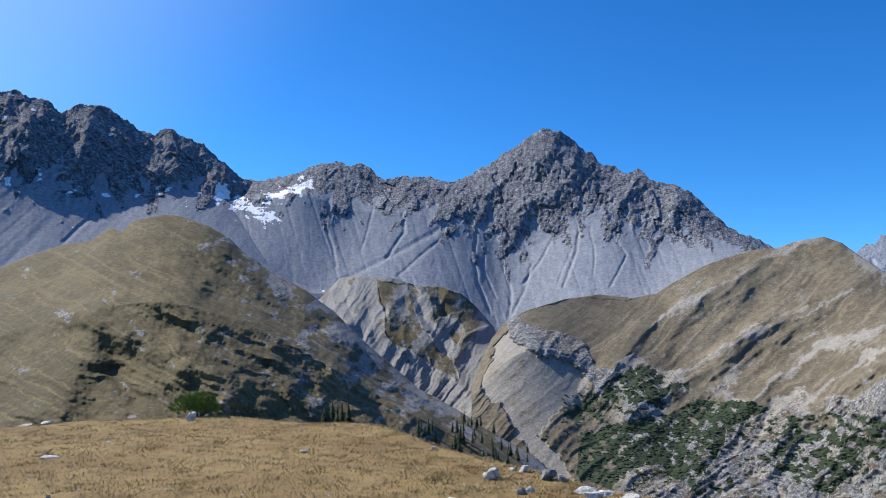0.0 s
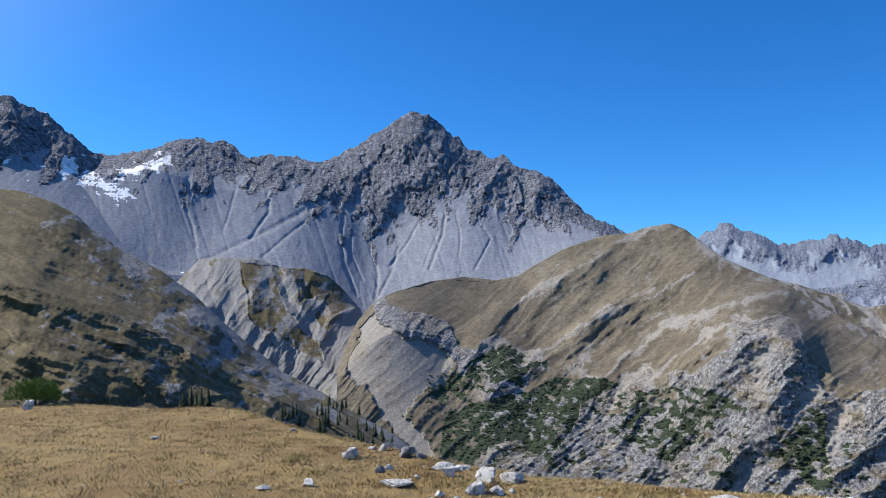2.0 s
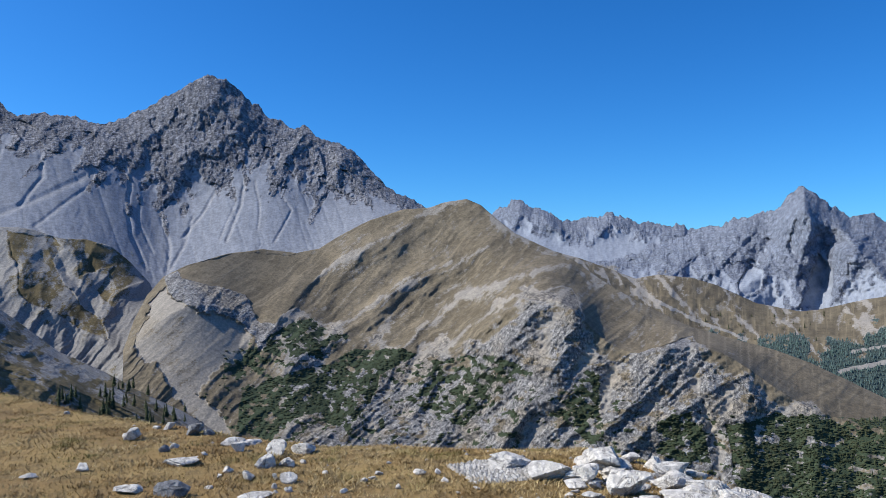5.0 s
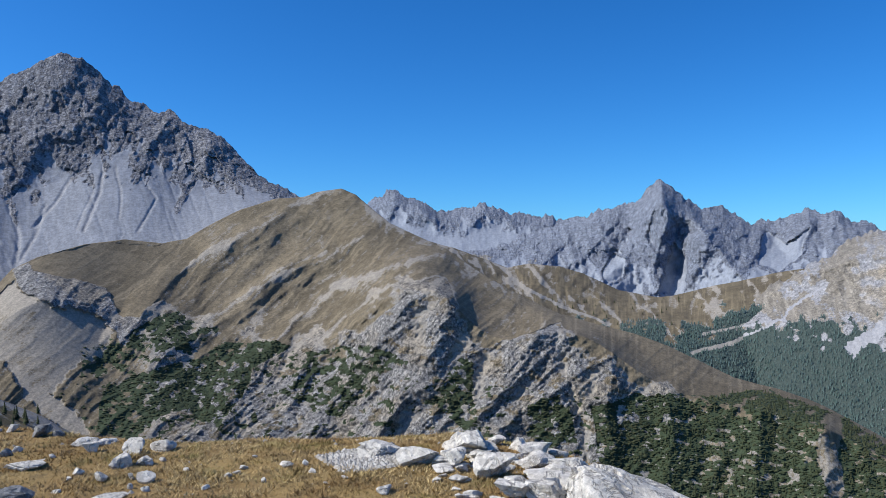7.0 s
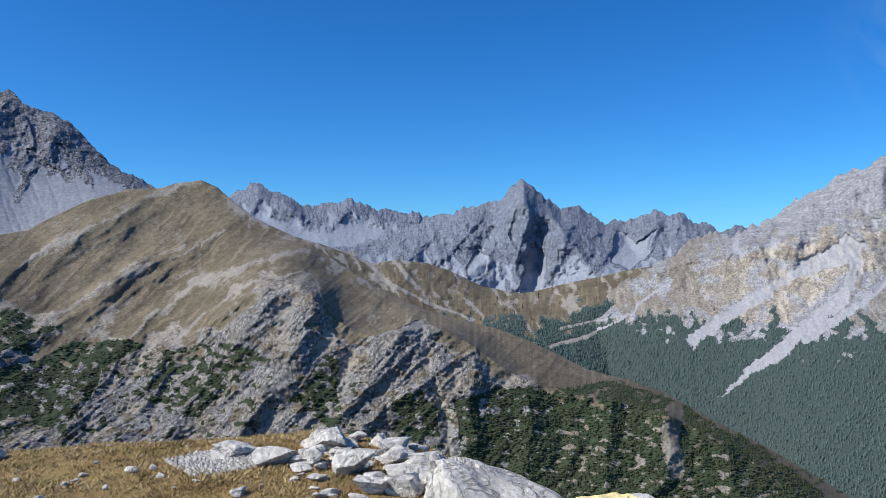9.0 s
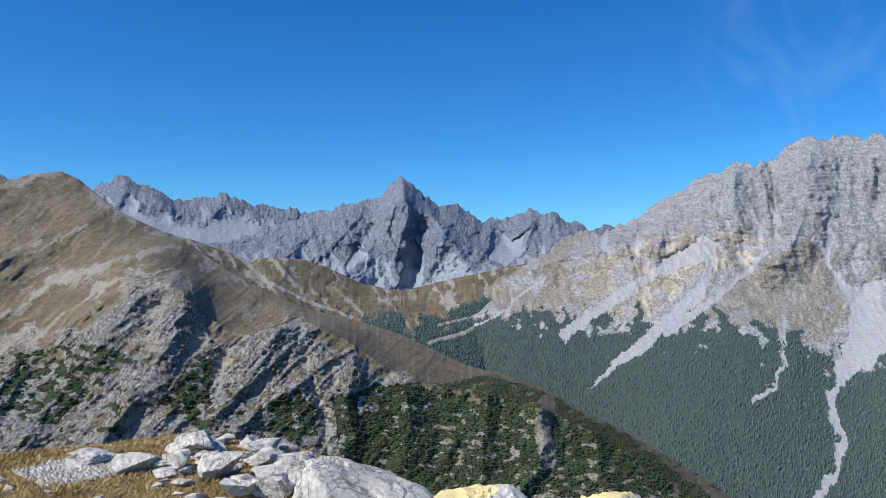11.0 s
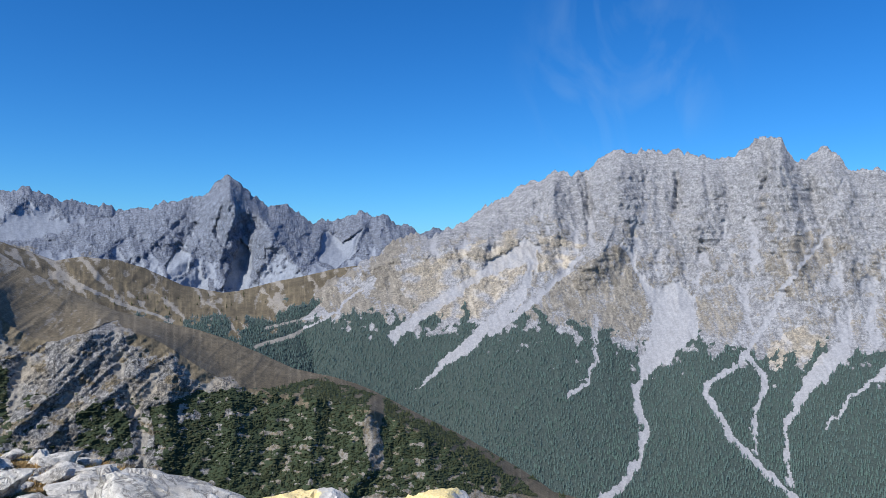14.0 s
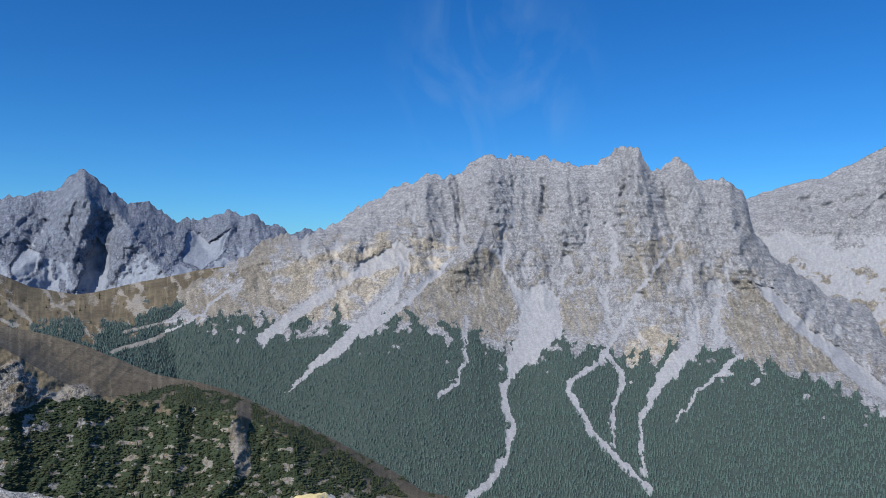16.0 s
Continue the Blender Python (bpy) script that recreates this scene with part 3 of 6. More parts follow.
RIDGE_RIBS_B = [
    (-44, 1.2, [(10.2, 1.1), (9.4, -0.6), (7.9, -2.4), (6.0, -4.3), (4.2, -6.4)]),
    (-14, 0.8, [(23.5, -1.5), (20.9, -3.8), (18.8, -5.4)]),
    (34, 1.5, [(29.0, -2.2), (27.9, -5.1), (26.4, -8.1), (23.8, -11.3), (22.1, -13.3)]),
    (26, 1.2, [(25.8, -2.6), (24.5, -4.2), (22.6, -6.3), (20.4, -9.2), (18.3, -11.9)]),
    (32, 1.5, [(35.7, -4.3), (34.0, -7.2), (31.9, -9.7), (29.3, -13.0)]),
    (24, 1.2, [(37.7, -8.8), (35.2, -10.3), (33.1, -11.3), (31.0, -13.8)]),
    (22, 1.1, [(40.5, -7.6), (40.1, -10.4), (40.4, -13.1), (39.6, -15.5)]),
    (24, 1.3, [(44.4, -9.4), (44.8, -11.8), (44.3, -14.8)]),
]
RIDGE_RIBS_C = [
    (-26, 0.8, [(26.4, -3.9), (26.6, -6.4), (25.9, -8.9), (25.5, -10.9), (24.2, -13.3)]),
    (-40, 0.8, [(36.9, -7.2), (37.9, -9.7), (38.4, -11.6), (38.8, -14.8)]),
    (-26, 0.9, [(31.3, -7.2), (31.0, -9.3), (30.1, -11.4), (28.4, -13.4)]),
    (-26, 0.9, [(46.6, -10.9), (47.0, -12.8), (46.6, -15.4)]),
    (-18, 0.8, [(22.6, -5.5), (22.1, -7.6), (20.0, -10.0), (19.1, -12.0)]),
    (-16, 0.8, [(34.0, -9.7), (33.5, -12.1), (32.2, -13.8)]),
    (20, 1.0, [(54.4, -11.1), (53.7, -12.6), (53.3, -14.7)]),
    (-16, 1.0, [(42.5, -5.9), (43.7, -7.9), (44.4, -9.4)]),
]
RIDGE_RIBS_D = [
    (26, 1.0, [(54.5, -11.6), (54.7, -13.6), (54.3, -15.6), (52.6, -17.1)]),
    (-20, 0.8, [(55.4, -10.3), (56.0, -12.8), (56.4, -15.2)]),
    (20, 1.2, [(50.5, -9.9), (50.5, -12.7), (50.0, -16.3)]),
    (-18, 0.9, [(48.6, -11.9), (48.4, -14.3), (47.9, -16.2)]),
    (18, 1.0, [(58.5, -12.7), (59.0, -15.5), (59.8, -17.4)]),
]
SHELF_TOP = [(-0.5, 0.5), (1.0, 1.2), (3.9, 2.0), (8.0, 1.8), (10.0, 1.5), (10.2, 0.9), (8.9, -0.7), (7.8, -2.0), (6.4, -3.0), (5.2, -3.3), (4.4, -2.1), (4.0, -1.4), (2.0, -0.5), (-0.2, 0.0)]
SHELF_CLIFF = [(-1.4, 0.0), (-0.4, 0.5), (2.0, -0.4), (4.1, -1.4), (4.8, -2.8), (6.8, -3.4), (7.5, -4.2), (6.2, -5.0), (5.3, -5.4), (4.7, -4.3), (3.2, -2.8), (1.3, -2.5), (-0.1, -1.7), (-1.2, -0.7)]
TAN_FAN = [(-3.5, -3.9), (-2.1, -1.7), (-1.2, -0.6), (-0.1, -1.7), (1.3, -2.5), (3.2, -2.8), (4.7, -4.3), (4.2, -5.3), (2.9, -6.3), (1.0, -8.1), (2.2, -9.3), (3.2, -11.1), (1.5, -10.6), (-1.1, -7.6), (-3.1, -4.9)]
CRAG_A = [(22.3, -5.6), (23.1, -4.0), (24.3, -3.2), (25.3, -1.9), (26.7, -2.2), (28.3, -1.8), (28.8, -3.3), (30.0, -5.4), (29.6, -6.6), (26.3, -7.3), (25.5, -5.7), (24.2, -5.2)]
CRAG_B = [(30.4, -6.6), (33.8, -5.4), (36.8, -4.2), (37.2, -4.8), (37.2, -6.3), (38.9, -7.6), (41.4, -8.8), (41.8, -9.7), (38.8, -9.7), (36.3, -9.2), (30.4, -9.1)]
PINES_A = [(4.0, -8.3), (7.5, -6.7), (10.2, -6.4), (11.8, -5.4), (15.5, -5.3), (16.7, -6.0), (14.2, -7.3), (13.4, -9.3), (11.8, -11.0), (7.9, -10.2), (6.0, -11.6), (3.6, -11.1)]
PINES_B = [(5.5, -4.7), (7.2, -3.5), (9.1, -3.1), (10.7, -4.3), (11.8, -4.4), (10.2, -5.7), (6.4, -6.5), (2.7, -7.1), (2.7, -5.2)]
PINES_C = [(18.0, -6.4), (22.6, -5.7), (25.6, -7.2), (23.4, -8.0), (21.7, -9.6), (20.0, -11.2), (16.7, -9.4), (15.9, -9.0)]
PINES_D = [(28.9, -7.2), (31.5, -6.2), (31.9, -7.7), (30.2, -9.3), (31.0, -12.2), (29.7, -12.6), (27.2, -9.7)]
PINES_E = [(34.4, -10.5), (36.9, -9.7), (37.6, -11.3), (38.0, -13.2), (36.0, -13.3), (34.3, -12.5)]
PINES_F = [(38.9, -10.4), (42.5, -9.5), (44.8, -10.2), (50.7, -8.8), (55.0, -10.3), (55.3, -15.3), (40.4, -16.6), (39.6, -13.6)]
PINES_G = [(42.1, -10.1), (44.6, -9.4), (49.6, -9.5), (54.7, -9.9), (61.1, -13.1), (67.2, -17.1), (44.6, -17.4), (43.0, -13.7)]
RILLS_A = [
    (9, 0.2, [(4.2, 7.3), (3.9, 5.5), (3.2, 3.4), (2.9, 2.7)]),
    (8, 0.18, [(2.1, 6.2), (1.1, 4.5), (-0.1, 2.9)]),
    (8, 0.2, [(-3.6, 7.1), (-3.8, 4.7), (-3.5, 3.0), (-2.5, 0.7)]),
    (9, 0.22, [(-1.8, 5.2), (-1.3, 3.5), (-1.0, 2.2), (-1.2, 0.5)]),
    (6, 0.15, [(4.9, 7.0), (5.2, 5.5), (5.1, 3.6)]),
    (7, 0.18, [(-14.8, 9.1), (-15.1, 7.2), (-14.4, 5.5), (-14.2, 4.2)]),
    (8, 0.2, [(-9.2, 8.6), (-9.1, 6.8), (-10.4, 4.9)]),
]
RILLS_B = [
    (7, 0.3, [(-5.9, 7.3), (-8.9, 5.6), (-11.8, 4.1), (-13.9, 3.0)]),
    (6, 0.2, [(-5.5, 6.9), (-8.0, 4.9), (-9.5, 3.5), (-8.9, 3.0)]),
    (7, 0.2, [(0.5, 4.3), (-0.1, 2.2), (-1.0, 0.5)]),
    (6, 0.15, [(6.6, 6.3), (7.5, 5.0), (6.3, 2.6)]),
    (6, 0.15, [(-2.9, 5.6), (-3.1, 3.9), (-2.1, 1.8)]),
    (7, 0.2, [(-29.3, 8.8), (-31.1, 7.3), (-32.8, 5.4)]),
    (5, 0.15, [(-11.5, 8.5), (-11.9, 6.8), (-12.3, 5.5)]),
    (5, 0.15, [(2.4, 2.8), (3.5, 5.5), (3.5, 6.4)]),
]
PEAK_RIBS = [
    (60, 2.0, [(1.4, 14.2), (-0.9, 12.3), (-2.5, 9.8), (-5.5, 7.3)]),
    (70, 2.2, [(2.7, 13.9), (1.0, 11.5), (0.1, 8.5), (-1.2, 6.0)]),
    (50, 1.6, [(5.0, 12.6), (3.1, 10.2), (2.2, 7.7)]),
    (50, 1.6, [(8.9, 11.2), (7.6, 9.2), (6.8, 7.1)]),
    (44, 1.5, [(11.8, 9.6), (10.8, 7.4), (9.2, 5.0)]),
    (34, 1.2, [(-13.0, 11.9), (-13.6, 10.2), (-14.0, 8.9)]),
    (30, 1.2, [(-8.1, 11.1), (-8.9, 9.6), (-10.2, 8.5)]),
]
WEST_RIBS = [
    (80, 2.2, [(-36.1, 15.3), (-35.0, 13.1), (-35.5, 10.4)]),
    (70, 2.0, [(-31.6, 14.8), (-31.8, 12.3), (-32.4, 9.9)]),
    (70, 2.0, [(-26.5, 13.6), (-26.2, 11.2), (-27.3, 9.2)]),
    (40, 1.4, [(-22.3, 11.5), (-22.7, 9.8), (-23.5, 9.0)]),
    (50, 1.6, [(-29.4, 13.7), (-28.9, 11.4), (-29.2, 9.4)]),
]
SPIRE_RIBS_A = [
    (150, 1.9, [(44.4, 6.2), (43.6, 4.0), (42.7, 2.0), (41.4, -0.0), (40.1, -1.4)]),
    (130, 1.6, [(44.4, 6.2), (44.6, 3.6), (44.2, 1.2), (43.6, -0.8), (44.0, -2.0)]),
    (330, 3.2, [(44.4, 6.2), (45.8, 4.4), (47.1, 2.2), (48.4, 0.4), (49.8, -1.2)]),
    (60, 1.6, [(48.3, 4.1), (49.3, 3.9), (50.2, 2.3), (51.2, 1.7)]),
    (-60, 1.0, [(42.2, 4.8), (41.9, 2.0), (40.9, 0.4)]),
    (-70, 1.0, [(45.5, 2.5), (45.6, 0.4), (44.8, -2.0)]),
    (90, 1.2, [(47.0, 1.2), (46.6, -0.4), (46.2, -1.6)]),
]
SPIRE_RIBS_B = [
    (120, 1.5, [(53.9, 3.8), (53.6, 1.8), (52.9, 0.1), (51.8, -1.0)]),
    (120, 1.5, [(55.6, 3.8), (56.0, 1.8), (55.0, 0.1), (53.9, -1.0)]),
    (100, 1.6, [(40.0, 4.1), (38.4, 2.1), (36.5, 1.1), (35.5, 0.1)]),
    (90, 1.5, [(41.9, 4.4), (40.0, 1.9), (38.4, 0.3)]),
    (-60, 1.2, [(52.0, 2.2), (52.2, 0.9), (51.4, -0.4)]),
    (80, 1.4, [(57.7, 2.7), (56.8, 1.0), (56.0, -0.3)]),
]
SPIRE_SCREE_A = [(40.9, 0.8), (41.7, 0.4), (41.4, -1.0), (40.3, -1.6), (39.9, -0.8)]
SPIRE_SCREE_B = [(45.2, 1.4), (46.0, 0.4), (45.9, -1.2), (45.2, -2.2), (44.0, -2.2), (44.6, -0.4)]
SPIRE_SCREE_C = [(51.2, 2.1), (52.6, 1.3), (53.9, 2.2), (53.5, 0.5), (52.0, -0.8), (50.8, -0.4)]
RANGE_RIBS = [
    (110, 1.6, [(24.4, 5.7), (25.3, 4.0), (26.9, 2.1)]),
    (120, 1.7, [(31.5, 4.9), (30.8, 3.3), (29.5, 2.1)]),
    (70, 1.2, [(35.9, 3.8), (35.4, 2.8), (35.0, 2.2)]),
    (90, 1.4, [(27.0, 4.2), (28.2, 2.9), (28.9, 1.6)]),
    (80, 1.3, [(32.9, 4.3), (33.7, 2.8), (33.3, 1.6)]),
]
MASSIF_RIBS_A = [
    (90, 2.0, [(73.3, 8.1), (72.9, 4.8), (72.5, 2.3), (71.2, -0.6)]),
    (110, 2.2, [(84.0, 8.6), (83.8, 5.1), (84.6, 1.5), (85.7, -1.6), (86.0, -3.9)]),
    (60, 1.5, [(68.3, 6.5), (68.3, 4.0), (68.7, 1.9)]),
    (70, 1.8, [(78.5, 7.4), (78.9, 4.8), (78.5, 2.3)]),
    (70, 1.8, [(87.4, 7.6), (87.8, 4.6), (88.5, 1.1), (88.1, -2.3)]),
    (60, 1.5, [(90.1, 6.0), (90.5, 3.0), (91.2, -0.4)]),
    (40, 1.2, [(64.0, 4.4), (63.6, 2.3), (62.4, 0.2)]),
]
MASSIF_RIBS_B = [
    (36, 1.3, [(73.7, 1.1), (71.7, -0.2), (69.6, -1.5), (67.5, -3.6)]),
    (-120, 0.5, [(70.6, 6.5), (70.8, 4.4), (71.1, 1.5)]),
    (-120, 0.5, [(83.1, 8.2), (83.2, 6.3), (82.9, 5.1)]),
    (-90, 0.4, [(77.1, 6.0), (77.3, 3.6)]),
    (-36, 1.2, [(86.7, 4.4), (83.1, 2.7), (80.1, 1.5), (77.8, -0.9)]),
    (-30, 1.0, [(75.3, 1.9), (75.8, -0.6), (76.2, -2.6)]),
    (-26, 0.8, [(82.7, 1.5), (82.0, -1.7), (81.7, -5.3)]),
    (-26, 0.8, [(87.4, 1.5), (87.8, -1.6), (88.2, -5.0)]),
]
TURF_C = [(84.2, 1.5), (86.7, 2.3), (87.8, 0.7), (86.4, -0.8), (85.7, -2.8), (83.9, -2.4), (83.1, -0.5)]
TURF_D = [(90.3, -0.8), (92.4, -1.4), (92.4, -6.9), (91.0, -7.2), (90.2, -4.5)]
TURF_E = [(78.5, -2.6), (80.9, -1.7), (81.6, -4.1), (80.5, -6.5), (79.0, -5.0)]
CREAM_A = [(56.0, -0.8), (61.1, 0.6), (65.3, 2.3), (70.8, 1.1), (69.6, -0.6), (66.2, -1.1), (62.8, -4.5), (58.6, -4.5), (56.0, -3.3)]
CREAM_B = [(83.2, -6.0), (85.3, -4.3), (86.8, -5.4), (86.6, -7.0), (84.3, -7.5), (83.5, -9.1)]
WHITE_STONES = [
    (0.08, 6.85, 0.29, 0.07), (0.55, 7.43, 0.21, 0.09), (0.58, 7.13, 0.12, 0.11), (0.71, 7.39, 0.20, 0.05), (0.87, 6.91, 0.21, 0.17), (1.12, 6.97, 0.24, 0.13),
    (0.73, 6.46, 0.20, 0.12), (0.94, 6.45, 0.13, 0.09), (0.89, 5.96, 0.13, 0.10), (1.08, 6.50, 0.06, 0.05), (0.59, 6.14, 0.10, 0.09), (0.79, 6.06, 0.05, 0.07),
    (0.77, 5.83, 0.05, 0.06), (0.46, 6.43, 0.08, 0.07), (0.05, 7.39, 0.11, 0.07), (0.85, 5.69, 0.06, 0.05), (0.60, 5.63, 0.24, 0.05), (2.27, 4.76, 0.12, 0.06)]
SMALL_STONES = [
    (1.22, 5.47, 0.06, 0.04), (1.50, 5.74, 0.07, 0.04), (1.42, 5.71, 0.06, 0.04), (1.60, 5.41, 0.04, 0.05), (1.86, 5.70, 0.09, 0.06), (1.99, 5.66, 0.05, 0.05),
    (1.96, 5.41, 0.06, 0.04), (0.30, 7.04, 0.06, 0.04), (0.38, 6.30, 0.05, 0.03), (1.18, 6.05, 0.04, 0.03), (2.11, 5.13, 0.05, 0.03), (1.95, 5.09, 0.04, 0.02),
    (1.72, 6.12, 0.05, 0.03), (0.30, 6.02, 0.06, 0.03)]
LEFT_STONES = [
    (-0.36, 8.10, 0.16, 0.08), (-1.02, 6.67, 0.12, 0.05), (-0.64, 6.79, 0.12, 0.08), (-0.28, 6.01, 0.21, 0.07), (1.87, 5.75, 0.09, 0.04), (1.57, 5.87, 0.07, 0.04)]
GREY_STONES = [
    (0.21, 7.98, 0.18, 0.14), (0.35, 7.87, 0.11, 0.08), (0.04, 5.88, 0.23, 0.14), (-0.05, 7.25, 0.10, 0.08)]
LEDGE_ROCKS = [
    (2.62, 5.76, 0.40, 0.14), (2.77, 5.23, 0.31, 0.16), (3.31, 5.37, 0.42, 0.22), (2.96, 5.08, 0.17, 0.17), (3.10, 4.67, 0.28, 0.22), (3.66, 5.20, 0.19, 0.13),
    (3.50, 4.75, 0.26, 0.12), (2.93, 4.22, 0.24, 0.14), (3.11, 4.09, 0.23, 0.15), (3.54, 4.38, 0.60, 0.11), (3.87, 5.00, 0.16, 0.07), (3.52, 4.20, 0.23, 0.11)]
HILL_STONES = [
    (-5.46, 12.16, 0.16, 0.20), (-5.95, 12.79, 0.08, 0.07), (-7.57, 11.61, 0.22, 0.08), (-7.91, 11.50, 0.27, 0.08), (-5.59, 8.58, 0.23, 0.04), (-5.49, 9.69, 0.09, 0.03),
    (-0.36, 8.02, 0.14, 0.15), (-0.02, 8.42, 0.11, 0.10), (-0.16, 8.53, 0.09, 0.05), (-2.75, 9.48, 0.13, 0.04), (-4.40, 6.77, 0.05, 0.04), (-1.21, 10.02, 0.09, 0.05)]


# ---- mountains ----
def zero(a):
    return np.zeros(a.shape)


def facets(x, y, size, tall, seed):
    """Ribs that run down both ways and meet in points, as on a broken face: 1 on their edges, 0 in the gullies."""
    one = crags((x + 0.55 * y) / size, (y - 0.2 * x) / (size * tall), 2, seed, 0.5)
    two = crags((x - 0.6 * y) / size, (y + 0.2 * x) / (size * tall), 2, seed + 3, 0.5)
    return np.maximum(one, two)


def rocky(x, y, seed, lean=0.0):
    """Buttresses, ribs and broken rock, in metres about a mean of nought."""
    w1 = 100 * lattice(x / 420, y / 420, seed + 50) + 30 * lattice(x / 130, y / 130, seed + 51)
    w2 = 100 * lattice(x / 380, y / 380, seed + 60) + 30 * lattice(x / 120, y / 120, seed + 61)
    u, w = x + w1 + lean * y, y + w2
    total = 150 * (facets(u, w, 400, 2.2, seed) - 0.5) + 72 * (facets(u + 0.2 * w2, w, 140, 1.8, seed + 9) - 0.5)
    return total + 36 * (facets(u + 0.3 * w2, w + 0.3 * w1, 56, 1.5, seed + 17) - 0.5)


def drained(form, cell):
    """The form, and how hollow each place lies in it: about 0 on even ground, 1 and more in gullies."""
    reach = max(2, int(45 / cell))
    total = np.cumsum(np.pad(form, ((0, 0), (reach + 1, reach)), "edge"), 1)
    wide = (total[:, 2 * reach + 1:] - total[:, :-2 * reach - 1]) / (2 * reach + 1)
    hollow = wide[:, :form.shape[1]] - form
    return form, hollow / (hollow.std() + 1e-6)


def scree_fall(x, y, lean, seed):
    """Smooth scree with shallow runnels that lean by so much."""
    u = x + lean * y
    return 7 * lattice(u / 90, y / 900, seed) + 1.8 * lattice(u / 22, y / 420, seed + 1) - 4 * crags(u / 70, y / 900, 3, seed + 2) ** 8


def shards(x, y, size, tall, seed):
    """Broken rock: flat faces of random tilt, one to a cell, that meet in steps and edges; about -0.6 to 0.6."""
    u, w = x / size, y / (size * tall)
    u, w = u + 0.35 * lattice(u * 1.7, w * 1.7, seed + 1), w + 0.35 * lattice(u * 1.7, w * 1.7, seed + 2)
    iu, iw = np.floor(u).astype(np.int64), np.floor(w).astype(np.int64)
    best, out = np.full(u.shape, 9e9), np.zeros(u.shape)
    for du in (-1, 0, 1):
        for dw in (-1, 0, 1):
            cu, cw = iu + du, iw + dw
            h = (cu * 374761393 + cw * 668265263 + seed * 1442695041) & 0xFFFFFFFF
            h = ((h ^ (h >> 13)) * 1274126177) & 0xFFFFFFFF
            h = h ^ (h >> 16)
            p, q = u - cu - (h & 255) / 255.0, w - cw - ((h >> 8) & 255) / 255.0
            d = p * p + q * q
            face = ((h >> 16) & 63) / 63.0 - 0.5 + (((h >> 20) & 31) / 31.0 - 0.5) * 1.3 * p + (((h >> 25) & 31) / 31.0 - 0.75) * 0.9 * q
            out = np.where(d < best, face, out)
            best = np.minimum(best, d)
    return out


def broken(x, y, seed):
    """Broken steps of rock, in metres."""
    return 13 * shards(x + 0.3 * y, y, 46, 1.5, seed) + 7 * shards(x - 0.2 * y, y, 22, 1.3, seed + 3) + 3.5 * shards(x, y, 11, 1.2, seed + 6)


def ribs(rows, a, e, soft=False):
    """Ribs and gullies along lines: metres towards the hilltop, and 1 on the crests of the ribs."""
    form, top = np.zeros(a.shape), np.zeros(a.shape)
    for size, width, line in rows:
        n = near(line, a, e, width * (1.35 if soft else 1.0))
        n = n * n * (3 - 2 * n) if soft else n
        form += size * n
        if size > 0:
            top = np.maximum(top, n)
    return form, top


def ledges(t, sharp=0.7):
    """Beds of rock: each leans out as a low cliff and then steps back."""
    saw = t - np.floor(t)
    return saw - ease(saw, sharp, 1.0)


def step_of(x):
    return float(abs(x[0, 1] - x[0, 0]))


def west_shape(a, e, v, x, y):
    wild = fractal(x / 60, y / 60, 4, 5)
    ua, ue = a + 0.35 * fractal(x / 110, y / 110, 4, 14), e + 0.3 * fractal(x / 90, y / 90, 4, 15)
    form, _ = ribs(WEST_RIBS, ua, ue)
    cut, flow = drained(0.34 * rocky(x, y, 11, -0.2) + 0.7 * form, step_of(x))
    high = ease(v + 0.1 * wild, 0.8, 1.5)
    rock = ease(v + 0.22 * wild - 0.17 * flow.clip(-2, 2), 0.95, 1.08)
    rill, _ = ribs(RILLS_B, a + 0.1 * wild, e)
    relief = (0.1 + 0.9 * high) * cut + (1 - rock) * (scree_fall(x, y, -0.9, 3) - rill) + rock * broken(x, y, 12)
    snow = fractal(x / 55, y / 34, 4, 21) + 0.35 * near(WEST_ROCK, a, e, 1.0) + 0.75 * near(SNOW_A, a, e, 1.2)
    snow = ease(snow + 0.2 * ease(e, 12, 15) + 0.04 * flow, 0.6, 0.68) * ease(a, -40, -36)
    return relief, [0.3 * ease(-v, -0.4, 0.0), np.maximum(1 - rock, 0.7 * ease(flow, 0.7, 1.6) * ease(-v, -1.5, -1.2)), zero(a)], [snow * 0.9, zero(a), zero(a)]


